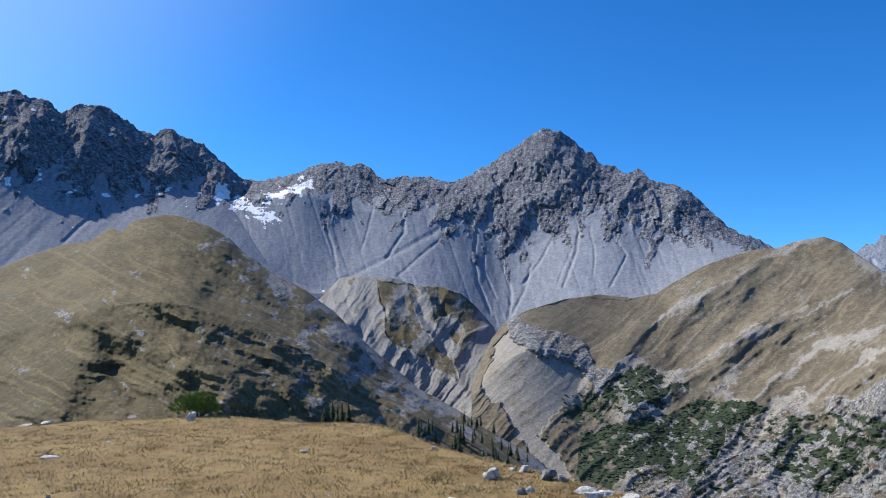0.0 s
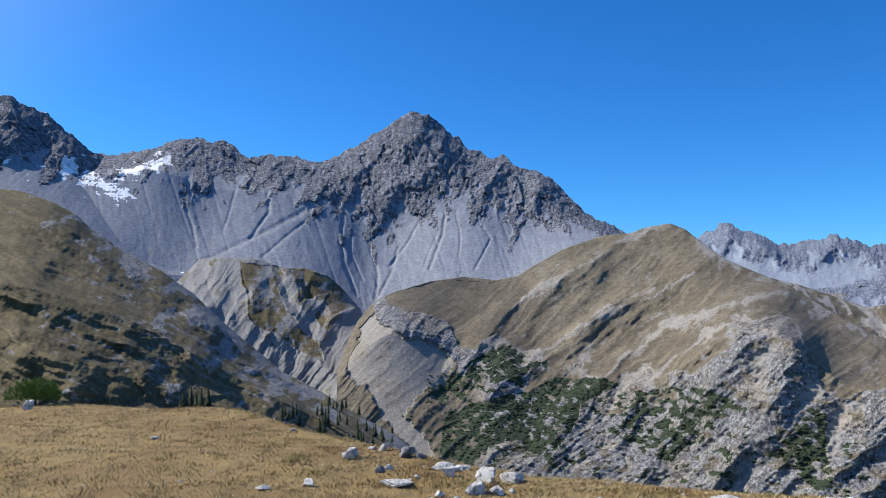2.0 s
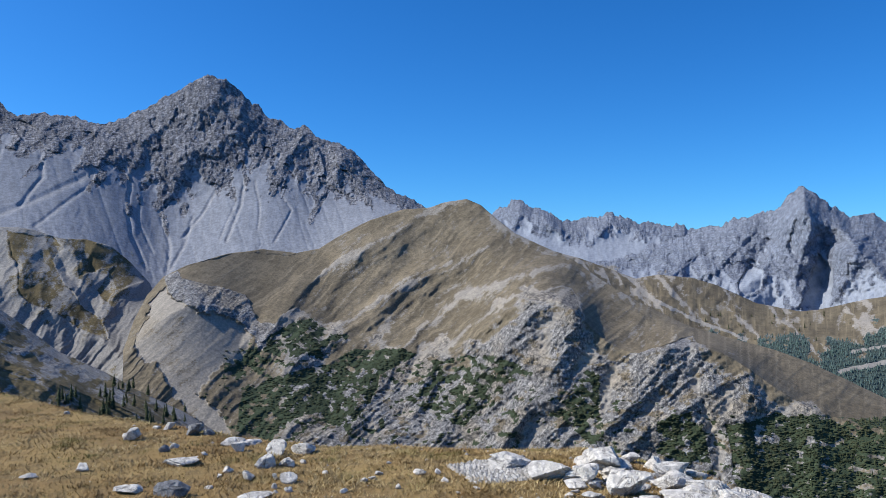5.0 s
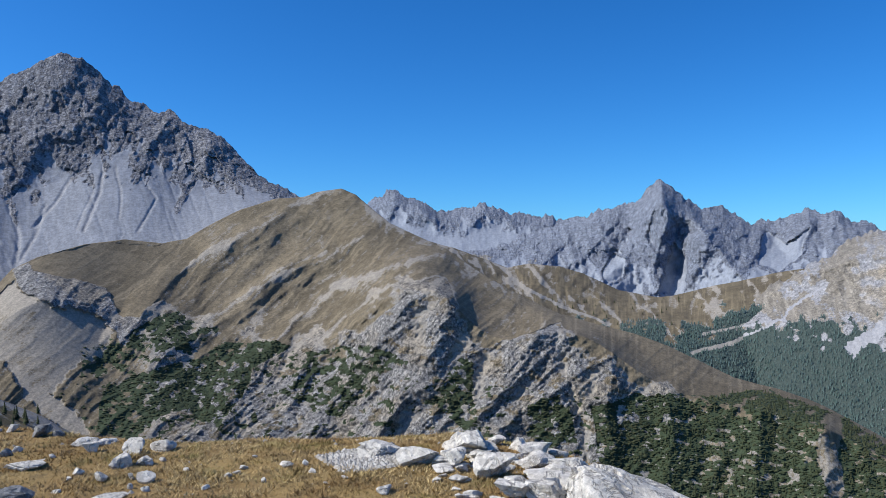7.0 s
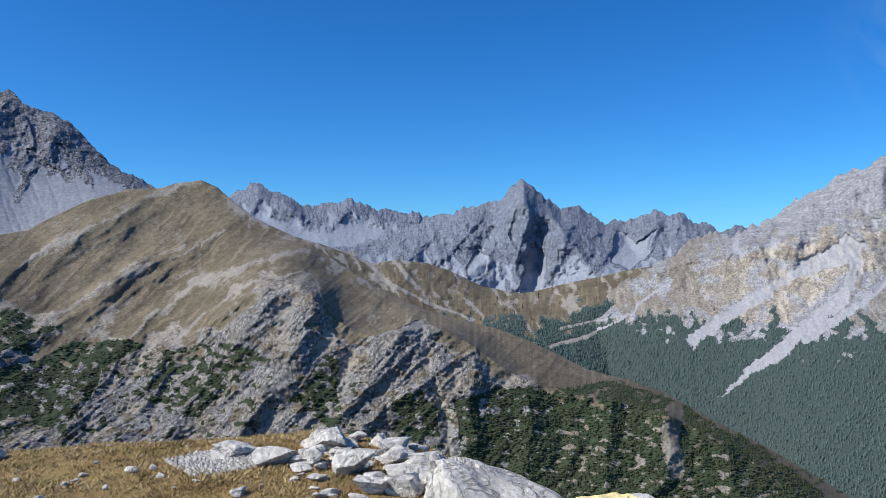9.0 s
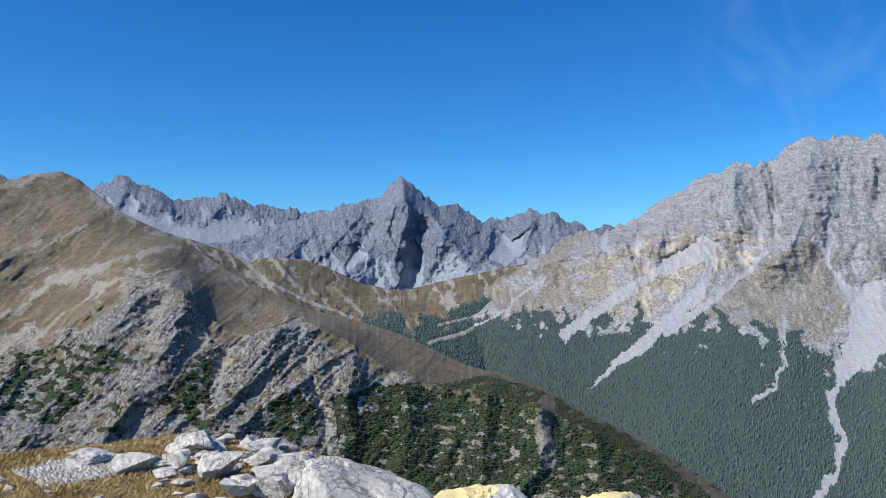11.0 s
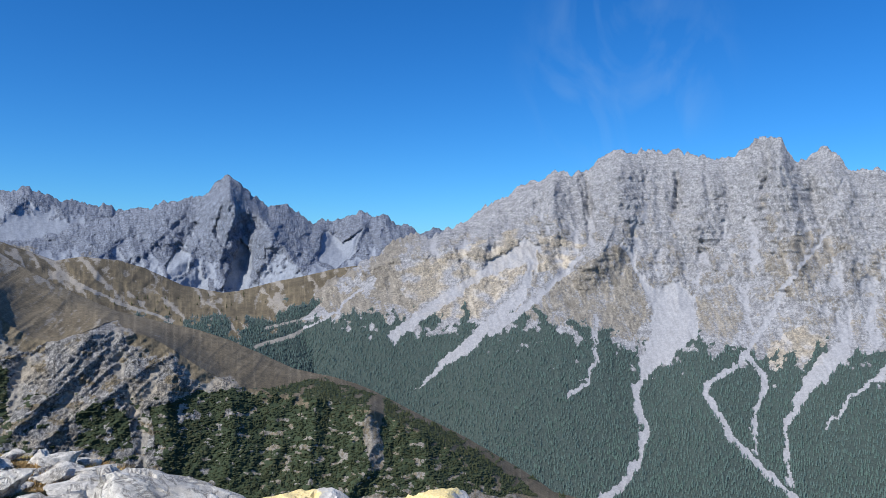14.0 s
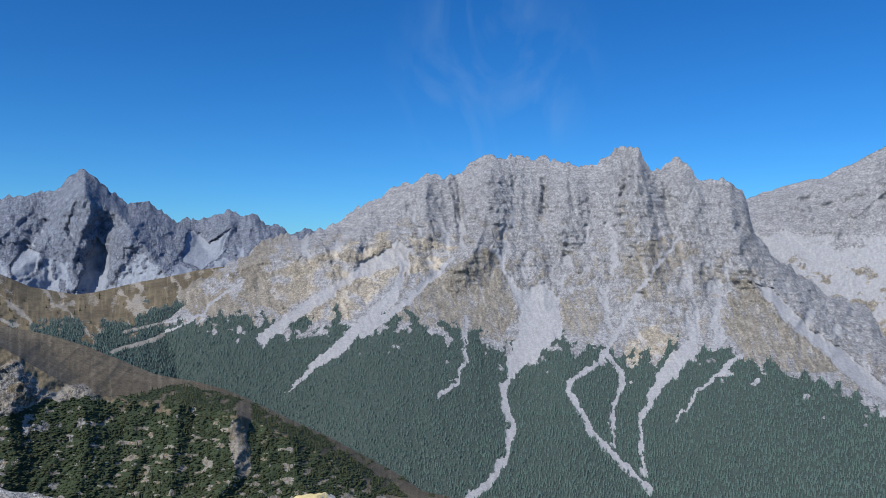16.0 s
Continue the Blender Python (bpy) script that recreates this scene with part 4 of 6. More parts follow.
def peak_shape(a, e, v, x, y):
    wild = fractal(x / 70, y / 70, 4, 5)
    ua, ue = a + 0.4 * fractal(x / 110, y / 110, 4, 34), e + 0.3 * fractal(x / 90, y / 90, 4, 35)
    form, _ = ribs(PEAK_RIBS, ua, ue)
    cut, flow = drained(0.34 * rocky(x, y, 31, -0.2) + 0.7 * form, step_of(x))
    rock = ease(v + 0.24 * wild - 0.17 * flow.clip(-2, 2), 0.98, 1.1)
    rill = ribs(RILLS_A, a + 0.1 * wild, e)[0] + ribs(RILLS_B, a + 0.1 * wild, e)[0]
    high = ease(v + 0.12 * wild, 0.85, 1.5)
    relief = (0.08 + 0.92 * high) * cut + rock * broken(x, y, 32)
    relief += (1 - rock) * (scree_fall(x + 25 * wild, y, 0.2, 13) - 5 * crags((x + 0.35 * y) / 60, y / 900, 2, 16) ** 4 - 1.2 * rill)
    bowl = np.maximum(near(SNOW_A, a, e, 1.0), near(SNOW_B, a, e, 0.8))
    snow = ease(bowl + fractal(x / 34, y / 18, 4, 23, 0.65) * 1.1, 0.66, 0.76) * ease(bowl, 0.02, 0.1)
    grass = 0.5 * ease(fractal(x / 90 - y / 200, y / 120, 4, 8) - 1.2 * (v - 0.02), 0.0, 0.4) + 0.55 * ease(a, 11, 16) * ease(-v, -0.9, -0.2)
    scree = np.maximum(1 - rock, 0.8 * ease(flow + wild, 0.7, 1.6) * ease(-v, -1.55, -1.2))
    return relief, [grass, scree, zero(a)], [snow, 0.25 * ease(rill, 1, 4), zero(a)]


def badland_shape(a, e, v, x, y):
    wild = fractal(x / 60, y / 60, 4, 47, 0.55)
    ua, ue = a + 0.25 * wild, e + 0.2 * fractal(x / 50, y / 50, 4, 48)
    form = 0.75 * ribs(SPUR_RIBS, ua, ue)[0]
    # flutes that run down towards the gorge on one side
    u, w = 0.72 * x - 0.45 * y + 10 * wild, y + 0.6 * x
    turf = np.maximum(inside(SPUR_TURF_A, ua, ue), inside(SPUR_TURF_B, ua, ue))
    flute = 13 * crags(u / 44, w / 420, 2, 45, 0.55) + 5 * crags(u / 15, w / 160, 2, 44)
    cut, flow = drained(form + (1 - 0.75 * turf) * flute + 14 * crags(x / 90, y / 140, 2, 41), step_of(x))
    grass = np.maximum((0.58 + 0.6 * wild + 0.35 * fractal(x / 14, y / 12, 3, 49, 0.6)) * turf, 0.5 * ease(2.6 * wild - 0.6 * flow, 0.5, 1.3))
    return cut, [grass, 0.9 + zero(a), zero(a)], [zero(a), zero(a), u / 100.0]


def hill_shape(a, e, v, x, y):
    ua, ue = a + 0.5 * fractal(x / 90, y / 90, 4, 54), e + 0.35 * fractal(x / 80, y / 80, 4, 55)
    form = 0.75 * (ribs(HILL_RIBS_A, ua, ue, True)[0] + ribs(HILL_RIBS_B, ua, ue, True)[0])
    lane, run = 0.55 * x + y + 18 * fractal(x / 90, y / 90, 3, 62), x - 0.55 * y
    form += 10 * crags(lane / 60, run / 300, 3, 53, 0.55) + 5 * crags(lane / 22, run / 90, 3, 63, 0.6) + 4 * fractal(x / 40, y / 40, 4, 57, 0.6)
    shoulder = along([(-30, 7.0), (-27.4, 5.8), (-24.6, 4.2), (-21.7, 3.0), (-19.8, 1.6), (-17.6, 0.8), (-15.6, -0.8), (-13.6, -2.2), (-8, -7.0), (6, -16)], a)
    form += 24 * (ue - shoulder).clip(0, 4) * ease(a, -27, -23)
    cut, flow = drained(form, step_of(x))
    edge = ease(a, -26, -18) * near(HILL_CREST, a, e, 4.0)
    blocks = ease(fractal(x / 40, y / 30, 5, 59, 0.65) + 0.65 * edge + 0.1 * ease(a, -24, -8), 0.42, 0.75)
    relief = cut + 1.8 * fractal(x / 16, y / 14, 4, 58, 0.65) + 1.8 * blocks * fractal(x / 9, y / 8, 3, 60, 0.6)
    streak = lattice(lane / 6, run / 40, 64) + fractal(x / 12, y / 10, 2, 65)
    grass = (0.86 - 0.16 * ease(a, -26, -16) + 0.2 * streak) * (1 - 0.6 * blocks)
    return relief, [grass, 0.9 * (1 - 0.4 * blocks), zero(a)], [zero(a), zero(a), lane / 100.0]


def ridge_shape(a, e, v, x, y):
    wild = fractal(x / 90, y / 70, 5, 61, 0.55)
    ua, ue = a + 0.45 * fractal(x / 80, y / 80, 4, 64, 0.6), e + 0.35 * fractal(x / 70, y / 70, 4, 69, 0.6)
    shelf = inside(SHELF_TOP, ua, ue)
    fan = inside(TAN_FAN, ua - 0.8 * wild + 0.3 * fractal(x / 12, y / 12, 2, 84), ue + 0.4 * wild + 0.2 * fractal(x / 10, y / 10, 2, 85))
    wall = inside(SHELF_CLIFF, ua, ue)
    crag = np.maximum(inside(CRAG_A, ua, ue), inside(CRAG_B, ua, ue))
    thick = zero(a)
    for field, much in ((PINES_A, 0.86), (PINES_B, 0.55), (PINES_C, 0.5), (PINES_D, 0.6), (PINES_E, 0.75), (PINES_F, 0.82), (PINES_G, 0.86)):
        thick = np.maximum(thick, much * inside(field, ua, ue))
    steep = ease(-v + 0.4 * wild, -1.05, -0.88) * ease(a, 5, 9) * (1 - ease(a, 40, 47) * 0.5)
    steep = np.maximum(np.maximum(steep, wall), crag) * (1 - shelf) * (1 - fan)
    form, top = zero(a), zero(a)
    for rows in (RIDGE_RIBS_A, RIDGE_RIBS_B, RIDGE_RIBS_C, RIDGE_RIBS_D):
        more, also = ribs(rows, ua, ue)
        form, top = form + np.where(more < 0, 0.4, 0.85) * more * (1 - 0.3 * steep - 0.2 * ease(a, 40, 46)), np.maximum(top, also)
    u = x + 25 * fractal(x / 120, y / 120, 3, 62)
    across, down = (0.9 * u - y) / 1.35, (u + 0.9 * y) / 1.35
    open_slope = (1 - steep) * (1 - 0.7 * shelf) * (1 - 0.75 * fan)
    form += open_slope * (9 * crags(across / 70, down / 420, 3, 66, 0.5) + 5 * crags(across / 24, down / 160, 3, 74, 0.55))
    form += steep * (1 - 0.5 * thick) * (9 * crags(across / 52, down / 210, 2, 73, 0.5) + 5 * crags(across / 19, down / 110, 2, 81, 0.55) + 2.5 * shards(u + 0.4 * y, y, 22, 2.0, 76))
    cut, flow = drained(form, step_of(x))
    beds = ledges((y + 0.25 * x + 14 * wild + 10 * lattice(x / 90, y / 90, 78)) / 13)
    comb = near(RIDGE_CREST, ua, ue, 1.3) * ease(a, 21, 23) * ease(-a, -36, -31)
    chips = crags(u / 30, y / 46, 3, 68, 0.6)
    relief = cut + steep * (3.5 * beds + 1.2 * shards(x, y, 8, 1.2, 67)) + (2.8 * comb + 2.0 * wall) * chips + open_slope * 1.6 * fractal(x / 14, y / 12, 3, 72, 0.65)
    # pale stone shows on the crests of the ribs and in streaks beside them
    streak = lattice(across / 7, down / 60, 71) + 0.8 * lattice(across / 3.5, down / 28, 75) + 0.7 * fractal(x / 10, y / 8, 2, 82)
    stony = ease(top ** 2 + 0.3 * wild + 0.4 * streak, 0.62, 1.05) * (1 - 0.5 * ease(a, 36, 42)) * (1 - 0.8 * shelf)
    grass = (0.8 + 0.22 * ease(a, 34, 40) + 0.3 * streak - 0.55 * stony - 0.16 * ease(wild, 0.1, 0.6) * (1 - shelf)) * (1 - steep) * (1 - fan) * (1 - 0.5 * ease(comb * chips + 0.3 * wild, 0.2, 0.5))
    grass = np.maximum(grass, 0.62 * steep * (1 - wall) * ease(fractal(x / 40, y / 20, 4, 79, 0.6), 0.1, 0.35))
    grass = np.maximum(grass, shelf * (0.88 + 0.15 * streak)) + 0.42 * fan * ease(wild - 0.3 * streak, -0.2, 0.3)
    low = ease(along([(-4, -3.0), (8, -4.5), (14, -6.0), (25, -7.6), (35, -8.4), (47, -9.6), (72, -11.0)], a) - ue + 0.8 * wild, -0.3, 0.9) * ease(a, -1, 3)
    spots = fractal(x / 22, y / 14, 4, 80, 0.6)
    pines = ease(spots + 0.3 * wild + 0.75 * thick - 0.32 - 0.003 * cut, -0.06, 0.06) * np.maximum(low, ease(thick, 0.0, 0.5))
    pines *= (1 - ease(near(PALE_RIB, ua, ue, 0.9), 0.2, 0.5)) * (1 - 0.6 * fan) * (1 - shelf) * (1 - 0.8 * crag)
    pale = np.maximum(0.8 * ease(wild + 0.1, 0.0, 0.5), 0.55 * fan) * (0.3 + 0.7 * np.maximum(steep, fan))
    pale = np.maximum(pale, 0.45 * stony * (1 - steep))
    scree = 1.5 * (1 - steep) + 0.75 * steep * ease(flow, 0.6, 1.5)
    return relief, [grass, np.maximum(scree, fan), pines], [zero(a), pale, np.where(a < 33, across, x) / 100.0]


def saddle_shape(a, e, v, x, y):
    wild = fractal(x / 70, y / 45, 5, 84, 0.6)
    cut, flow = drained(50 * crags(x / 300, y / 500, 3, 81) + 22 * facets(x, y, 90, 2.0, 82) + 14 * fractal(x / 60, y / 60, 4, 83, 0.6), step_of(x))
    wood = ease(-v + 0.7 * wild, -1.10, -0.98) * ease(a + 3 * wild, 37, 41)
    bare = np.maximum(near(STREAK, a, e + 0.15 * wild, 0.15), np.maximum(near(TRACK_A, a, e + 0.2 * wild, 0.2), near(TRACK_B, a, e + 0.2 * wild, 0.14)))
    bare = ease(bare + 0.3 * wild, 0.12, 0.5)
    gully = crags((x + 0.5 * y + 20 * wild) / 95, y / 260, 3, 86, 0.6)
    streak = np.maximum(ease(flow + 2 * wild, 0.5, 1.6) * 0.7, ease(gully + 0.25 * wild, 0.5, 0.8)) * (1 - wood)
    pale = 0.5 * streak + 0.6 * ease(a, 46, 52) * ease(v, 1.3, 1.8)
    relief = (1 - 0.8 * ease(-v, -1.4, -0.9)) * cut + 3 * wild
    return relief, [(1 - wood) * (1 - bare) * (1 - 0.7 * streak), 1 - wood * (1 - bare), wood * (1 - bare)], [zero(a), pale, zero(a)]


def range_shape(a, e, v, x, y):
    wild = fractal(x / 120, y / 120, 5, 5)
    ua, ue = a + 0.3 * wild, e + 0.2 * fractal(x / 130, y / 130, 4, 104)
    form, _ = ribs(RANGE_RIBS, ua, ue)
    cut, flow = drained(0.4 * rocky(x / 1.2, y / 1.2, 101) + form + 50 * crags((x - 0.2 * y) / 240, y / 900, 3, 103, 0.55) + 34 * facets(x, y, 120, 2.0, 107), step_of(x))
    rock = ease(v + 0.3 * wild - 0.1 * flow, 0.4, 0.7)
    relief = (0.2 + 0.8 * ease(v, 0.35, 0.8)) * cut + 1.3 * rock * broken(x / 1.2, y / 1.2, 102) + (1 - rock) * scree_fall(x, y, 0.3, 7)
    return relief, [zero(a), 1 - rock, zero(a)], [zero(a), zero(a), zero(a)]


def spire_shape(a, e, v, x, y):
    wild = fractal(x / 160, y / 160, 5, 15, 0.6)
    ua, ue = a + 0.3 * wild, e + 0.25 * fractal(x / 130, y / 130, 4, 114, 0.6)
    form, _ = ribs(SPIRE_RIBS_A, ua, ue)
    form += ribs(SPIRE_RIBS_B, ua, ue)[0]
    scree = np.maximum(np.maximum(inside(SPIRE_SCREE_A, ua, ue), inside(SPIRE_SCREE_B, ua, ue)), inside(SPIRE_SCREE_C, ua, ue))
    form += (1 - 0.8 * scree) * (0.3 * rocky(x / 1.2, y / 1.2, 111, 0.1) + 36 * crags((x + 0.2 * y) / 170, y / 600, 3, 113, 0.55) + 34 * facets(x, y, 130, 2.0, 117))
    cut, flow = drained(form, step_of(x))
    rock = ease(v + 0.25 * wild - 0.16 * flow, 0.1, 0.3) * (1 - scree)
    grass = 0.55 * ease(wild - 0.9 * v, -0.16, 0.1) * ease(-a, -40, -36)
    return 1.05 * cut + 1.3 * (1 - 0.9 * scree) * broken(x / 1.2, y / 1.2, 112), [grass, 1 - rock, zero(a)], [zero(a), zero(a), zero(a)]


CHUTES = [(CHUTE_B, 0.22, 0.4), (CHUTE_C, 0.3, 0.34), (CHUTE_D, 0.24, 0.3), (CHUTE_E, 0.28, 0.16), (CHUTE_F, 0.26, 0.18), (CHUTE_G, 0.2, 0.1),
          (CHUTE_H, 0.14, 0.24), (CHUTE_J, 0.12, 0.3), (CHUTE_K, 0.08, 0.2), (TRACK_A, 0.12, 0.12), (TRACK_B, 0.1, 0.1)]


def massif_shape(a, e, v, x, y):
    wild = fractal(x / 80, y / 60, 5, 121, 0.6)
    slow = fractal(x / 260, y / 260, 3, 120)
    down = fractal(x / 22 + y / 60, y / 130, 4, 119, 0.6)
    ua, ue = a + 0.25 * wild + 0.3 * down, e + 0.2 * fractal(x / 40, y / 40, 4, 122)
    rock = ease(v + 0.35 * wild, 1.45, 2.1)
    bend = x + 60 * slow + 0.25 * y
    form = 0.16 * rocky(x, y, 125) + 40 * crags(bend / 330, y / 1300, 2, 125) + 30 * crags(bend / 120 + 0.3 * slow, y / 420, 3, 127, 0.55) + 13 * crags((x + 20 * wild) / 42, y / 150, 3, 128, 0.6)
    form += ribs(MASSIF_RIBS_A, ua, ue)[0] + 0.5 * ribs(MASSIF_RIBS_B, ua, ue)[0]
    bare, fan = zero(a), zero(a)
    for line, w0, w1 in CHUTES:
        bare = np.maximum(bare, near(line, ua, ue, w0, w1))
    for field in (FAN_A, FAN_B, FAN_C, FAN_F, FAN_I):
        fan = np.maximum(fan, inside(field, ua, ue))
    smooth = np.maximum(fan, ease(bare, 0.0, 0.6))
    cut, flow = drained(form - 8 * smooth, step_of(x))
    tier = y + 0.1 * x + 30 * slow + 7 * wild
    beds = 10 * ledges(tier / 38) + 6 * ledges(tier / 15 + 0.15 * down)
    relief = cut * (0.12 + 0.88 * ease(v + 0.1 * wild, 1.0, 2.4)) + rock * (1 - fan) * (0.5 * broken(x, y, 126) + beds)
    bare = np.maximum(fan * (0.8 + 0.15 * down), ease(bare + 0.12 * wild + 0.25 * down, 0.14, 0.3) * ease(bare, 0.0, 0.08))
    wood = ease(-v + 0.25 * wild - 0.06 * flow, -1.03, -0.98)
    brown = np.maximum(inside(TURF_A, ua, ue), inside(TURF_B, ua, ue))
    for field, much in ((TURF_C, 0.85), (TURF_D, 0.95), (TURF_E, 0.8)):
        brown = np.maximum(brown, much * inside(field, ua, ue))
    mixed = ease(0.9 * wild + 0.35 * down - 0.1 * flow, -0.12, 0.2) * ease(-v + 0.6 * wild, -2.6, -2.0)
    west = ease(-a, -62, -55) * ease(wild + 0.5 * down, -0.45, 0.05)
    turf = np.maximum(np.maximum(brown * (0.66 + 0.35 * down + 0.2 * wild), 0.85 * west), 0.5 * mixed) * (1 - bare)
    scree = np.maximum(bare, np.maximum(0.7 * ease(flow + 1.2 * down, 0.5, 1.3) * ease(-v, -2.75, -2.2), 0.36 * (1 - rock) * (1 - 0.6 * west)))
    pale = ease(0.7 * wild + 0.75 * np.maximum(inside(CREAM_A, ua, ue), inside(CREAM_B, ua, ue)), 0.4, 0.9) * (1 - bare)
    return relief, [turf * (1 - wood), scree * (1 - wood) + bare * wood, wood * (1 - bare)], [zero(a), pale, (x + 0.3 * y) / 100.0]


def east_shape(a, e, v, x, y):
    wild = fractal(x / 80, y / 60, 5, 131, 0.6)
    rock = ease(v + 0.25 * wild, 1.8, 2.1)
    cut, flow = drained(0.9 * rocky(x, y, 135), step_of(x))
    tier = y + 0.15 * x + 12 * wild
    relief = (0.15 + 0.6 * ease(v, 1.9, 2.4)) * cut + rock * (0.5 * broken(x, y, 136) + 14 * ledges(tier / 46) + 6 * ledges(tier / 19))
    wood = ease(-v + 0.3 * wild, -1.04, -0.96)
    turf = (1 - rock) * ease(wild - 1.1 * (v - 1.6), 0.0, 0.3) * 0.85
    return relief, [turf * (1 - wood), (1 - rock) * (1 - turf), wood], [zero(a), zero(a), zero(a)]


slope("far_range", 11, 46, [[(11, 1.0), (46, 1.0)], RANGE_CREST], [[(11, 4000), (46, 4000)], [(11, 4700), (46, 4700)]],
      range_shape, HAZED_ROCK, "distant jagged rock range, tinted blue-grey with painted haze, above pale scree", 0.5, 0.085)
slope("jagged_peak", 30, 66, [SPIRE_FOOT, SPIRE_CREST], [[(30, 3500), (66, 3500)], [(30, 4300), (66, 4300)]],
      spire_shape, HAZED_ROCK, "steep grey pointed rock peak with ribs and scree gullies", 0.5, 0.08)
slope("snow_flecked_mountain", -41, -14, [WEST_FOOT, WEST_ROCK, WEST_CREST],
      [[(-56, 2050), (-14, 2200)], [(-56, 2450), (-14, 2750)], [(-56, 2850), (-14, 3050)]],
      west_shape, GREY_ROCK, "dark craggy rock mountain with snow flecks above grey scree", 0.45, 0.072)
slope("scree_peak", -24, 22, [PEAK_FOOT, PEAK_ROCK, PEAK_CREST],
      [[(-24, 2250), (-5, 2000), (22, 2050)], [(-24, 2700), (5, 2550), (22, 2300)], [(-24, 3050), (5, 3000), (22, 2500)]],
      peak_shape, GREY_ROCK, "grey rock peak rising over smooth grey scree slopes", 0.42, 0.072)
slope("eroded_spur", -16, 0, [BADLAND_FOOT, BADLAND_MID, BADLAND_CREST],
      [[(-16, 1600), (0, 1550)], [(-16, 1800), (0, 1750)], [(-16, 2020), (0, 1960)]],
      badland_shape, HILL_GRASS, "eroded grey and brown ribbed spur above a gorge", 0.1)
massif_survey = slope("limestone_massif", 45, 107, [[(48, -12.0), (60, -17.5), (112, -18.5)], MASSIF_WOOD, MASSIF_ROCK, MASSIF_CREST],
      [[(44, 2250), (52, 1950), (64, 1620), (112, 1500)], [(44, 2560), (52, 2350), (64, 2190), (75, 2150), (96, 2050), (112, 2000)], [(44, 2860), (52, 2640), (64, 2560), (75, 2550), (88, 2450), (100, 2260), (112, 2150)],
       [(44, 3100), (52, 2890), (75, 3000), (88, 2850), (100, 2500), (112, 2350)]],
      massif_shape, LIMESTONE, "pale grey limestone massif with cliffs, scree chutes and wooded foot", 0.8, 0.088)
east_survey = slope("limestone_mountain", 88, 112, [[(88, -18.0), (128, -18.0)], EAST_WOOD, EAST_ROCK, EAST_CREST],
      [[(88, 1700), (128, 1700)], [(88, 2500), (128, 2500)], [(88, 3150), (128, 3150)], [(88, 3550), (128, 3550)]],
      east_shape, LIMESTONE, "pale banded limestone mountain behind a scree bowl", 0.2, 0.12)
saddle_survey = slope("grassy_saddle", 24, 56, [[(24, -6.0), (40, -8.0), (62, -13.0)], SADDLE_WOOD, SADDLE_CREST],
      [[(24, 1950), (46, 1960), (56, 2260)], [(24, 2400), (46, 2390), (56, 2660)], [(24, 2900), (46, 2880), (56, 3090)]],
      saddle_shape, SADDLE_GRASS, "brown grassy saddle with pale tracks above a wooded valley", 0.04, 0.085)
hill_survey = slope("brown_hill", -41, 6, [[(-56, -9.0), (-24, -8.6), (-10, -11.0), (0, -13.2), (6, -15.0)], HILL_MID, HILL_CREST],
      [[(-56, 700), (-26, 510), (-12, 530), (6, 640)], [(-56, 1050), (-36, 850), (-27, 730), (-12, 710), (6, 790)],
       [(-56, 1450), (-36, 1150), (-27, 1040), (-12, 960), (6, 960)]],
      hill_shape, HILL_GRASS, "brown grassy hillside with dark shaded hollows and stony ground", 0.12, 0.068)
ridge_survey = slope("grassy_ridge", -4, 72, [[(-4, -8.0), (3, -12.0), (8, -14.4), (20, -15.2), (36, -15.4), (50, -18.4), (72, -21.0)], RIDGE_MID, RIDGE_CREST],
      [[(-4, 1300), (8, 1100), (20, 1095), (36, 1020), (50, 970), (72, 950)], [(-4, 1400), (5, 1500), (20, 1330), (32, 1180), (45, 1130), (60, 1110), (72, 1120)],
       [(-4, 1500), (5, 1780), (20, 1900), (32, 1500), (45, 1370), (60, 1320), (72, 1320)]],
      ridge_shape, GRASS_SLOPE, "brown grassy ridge over pale cliffs dotted with dwarf pines", 0.06, 0.078)

# ---- the hilltop ----
EDGE = [(-180, 9.0), (-120, 12.0), (-60, 14.0), (-36, 13.4), (-24, 13.8), (-12, 12.2), (-5, 9.7), (0, 8.4), (4, 7.6), (10, 7.0), (30, 6.7),
        (38, 6.1), (43, 5.2), (48, 4.6), (60, 4.3), (90, 4.0), (130, 5.0), (180, 9.0)]


def hill_height(x, y):
    """The ground of the hilltop: nearly level to its edge, then falling to the valley."""
    r, a = np.hypot(x, y), np.degrees(np.arctan2(x, y))
    over = np.maximum(r - along(EDGE, a), 0)
    z = 0.06 * fractal(x / 2.2, y / 2.2, 4, 201) + 0.02 * fractal(x / 0.5, y / 0.5, 3, 205)
    return z - 0.62 * over * over / (over + 1.6)


def meadow_material():
    m = Nodes("dry_turf")
    big, mid, fine = m.noise(0.7, 4.0), m.noise(5.0, 5.0, 0.6), m.noise(60.0, 4.0, 0.7)
    c = m.mix(m.step(big, 0.35, 0.65), (0.22, 0.14, 0.055), (0.31, 0.215, 0.085))
    c = m.mix(m.math("MULTIPLY", m.step(mid, 0.45, 0.7), 0.6), c, (0.12, 0.085, 0.045))
    c = m.mix(m.math("MULTIPLY", m.step(fine, 0.45, 0.75), 0.6), c, (0.42, 0.32, 0.15))
    return m.done(c, m.bump(fine, 0.8, 0.02, m.bump(mid, 0.6, 0.06)))


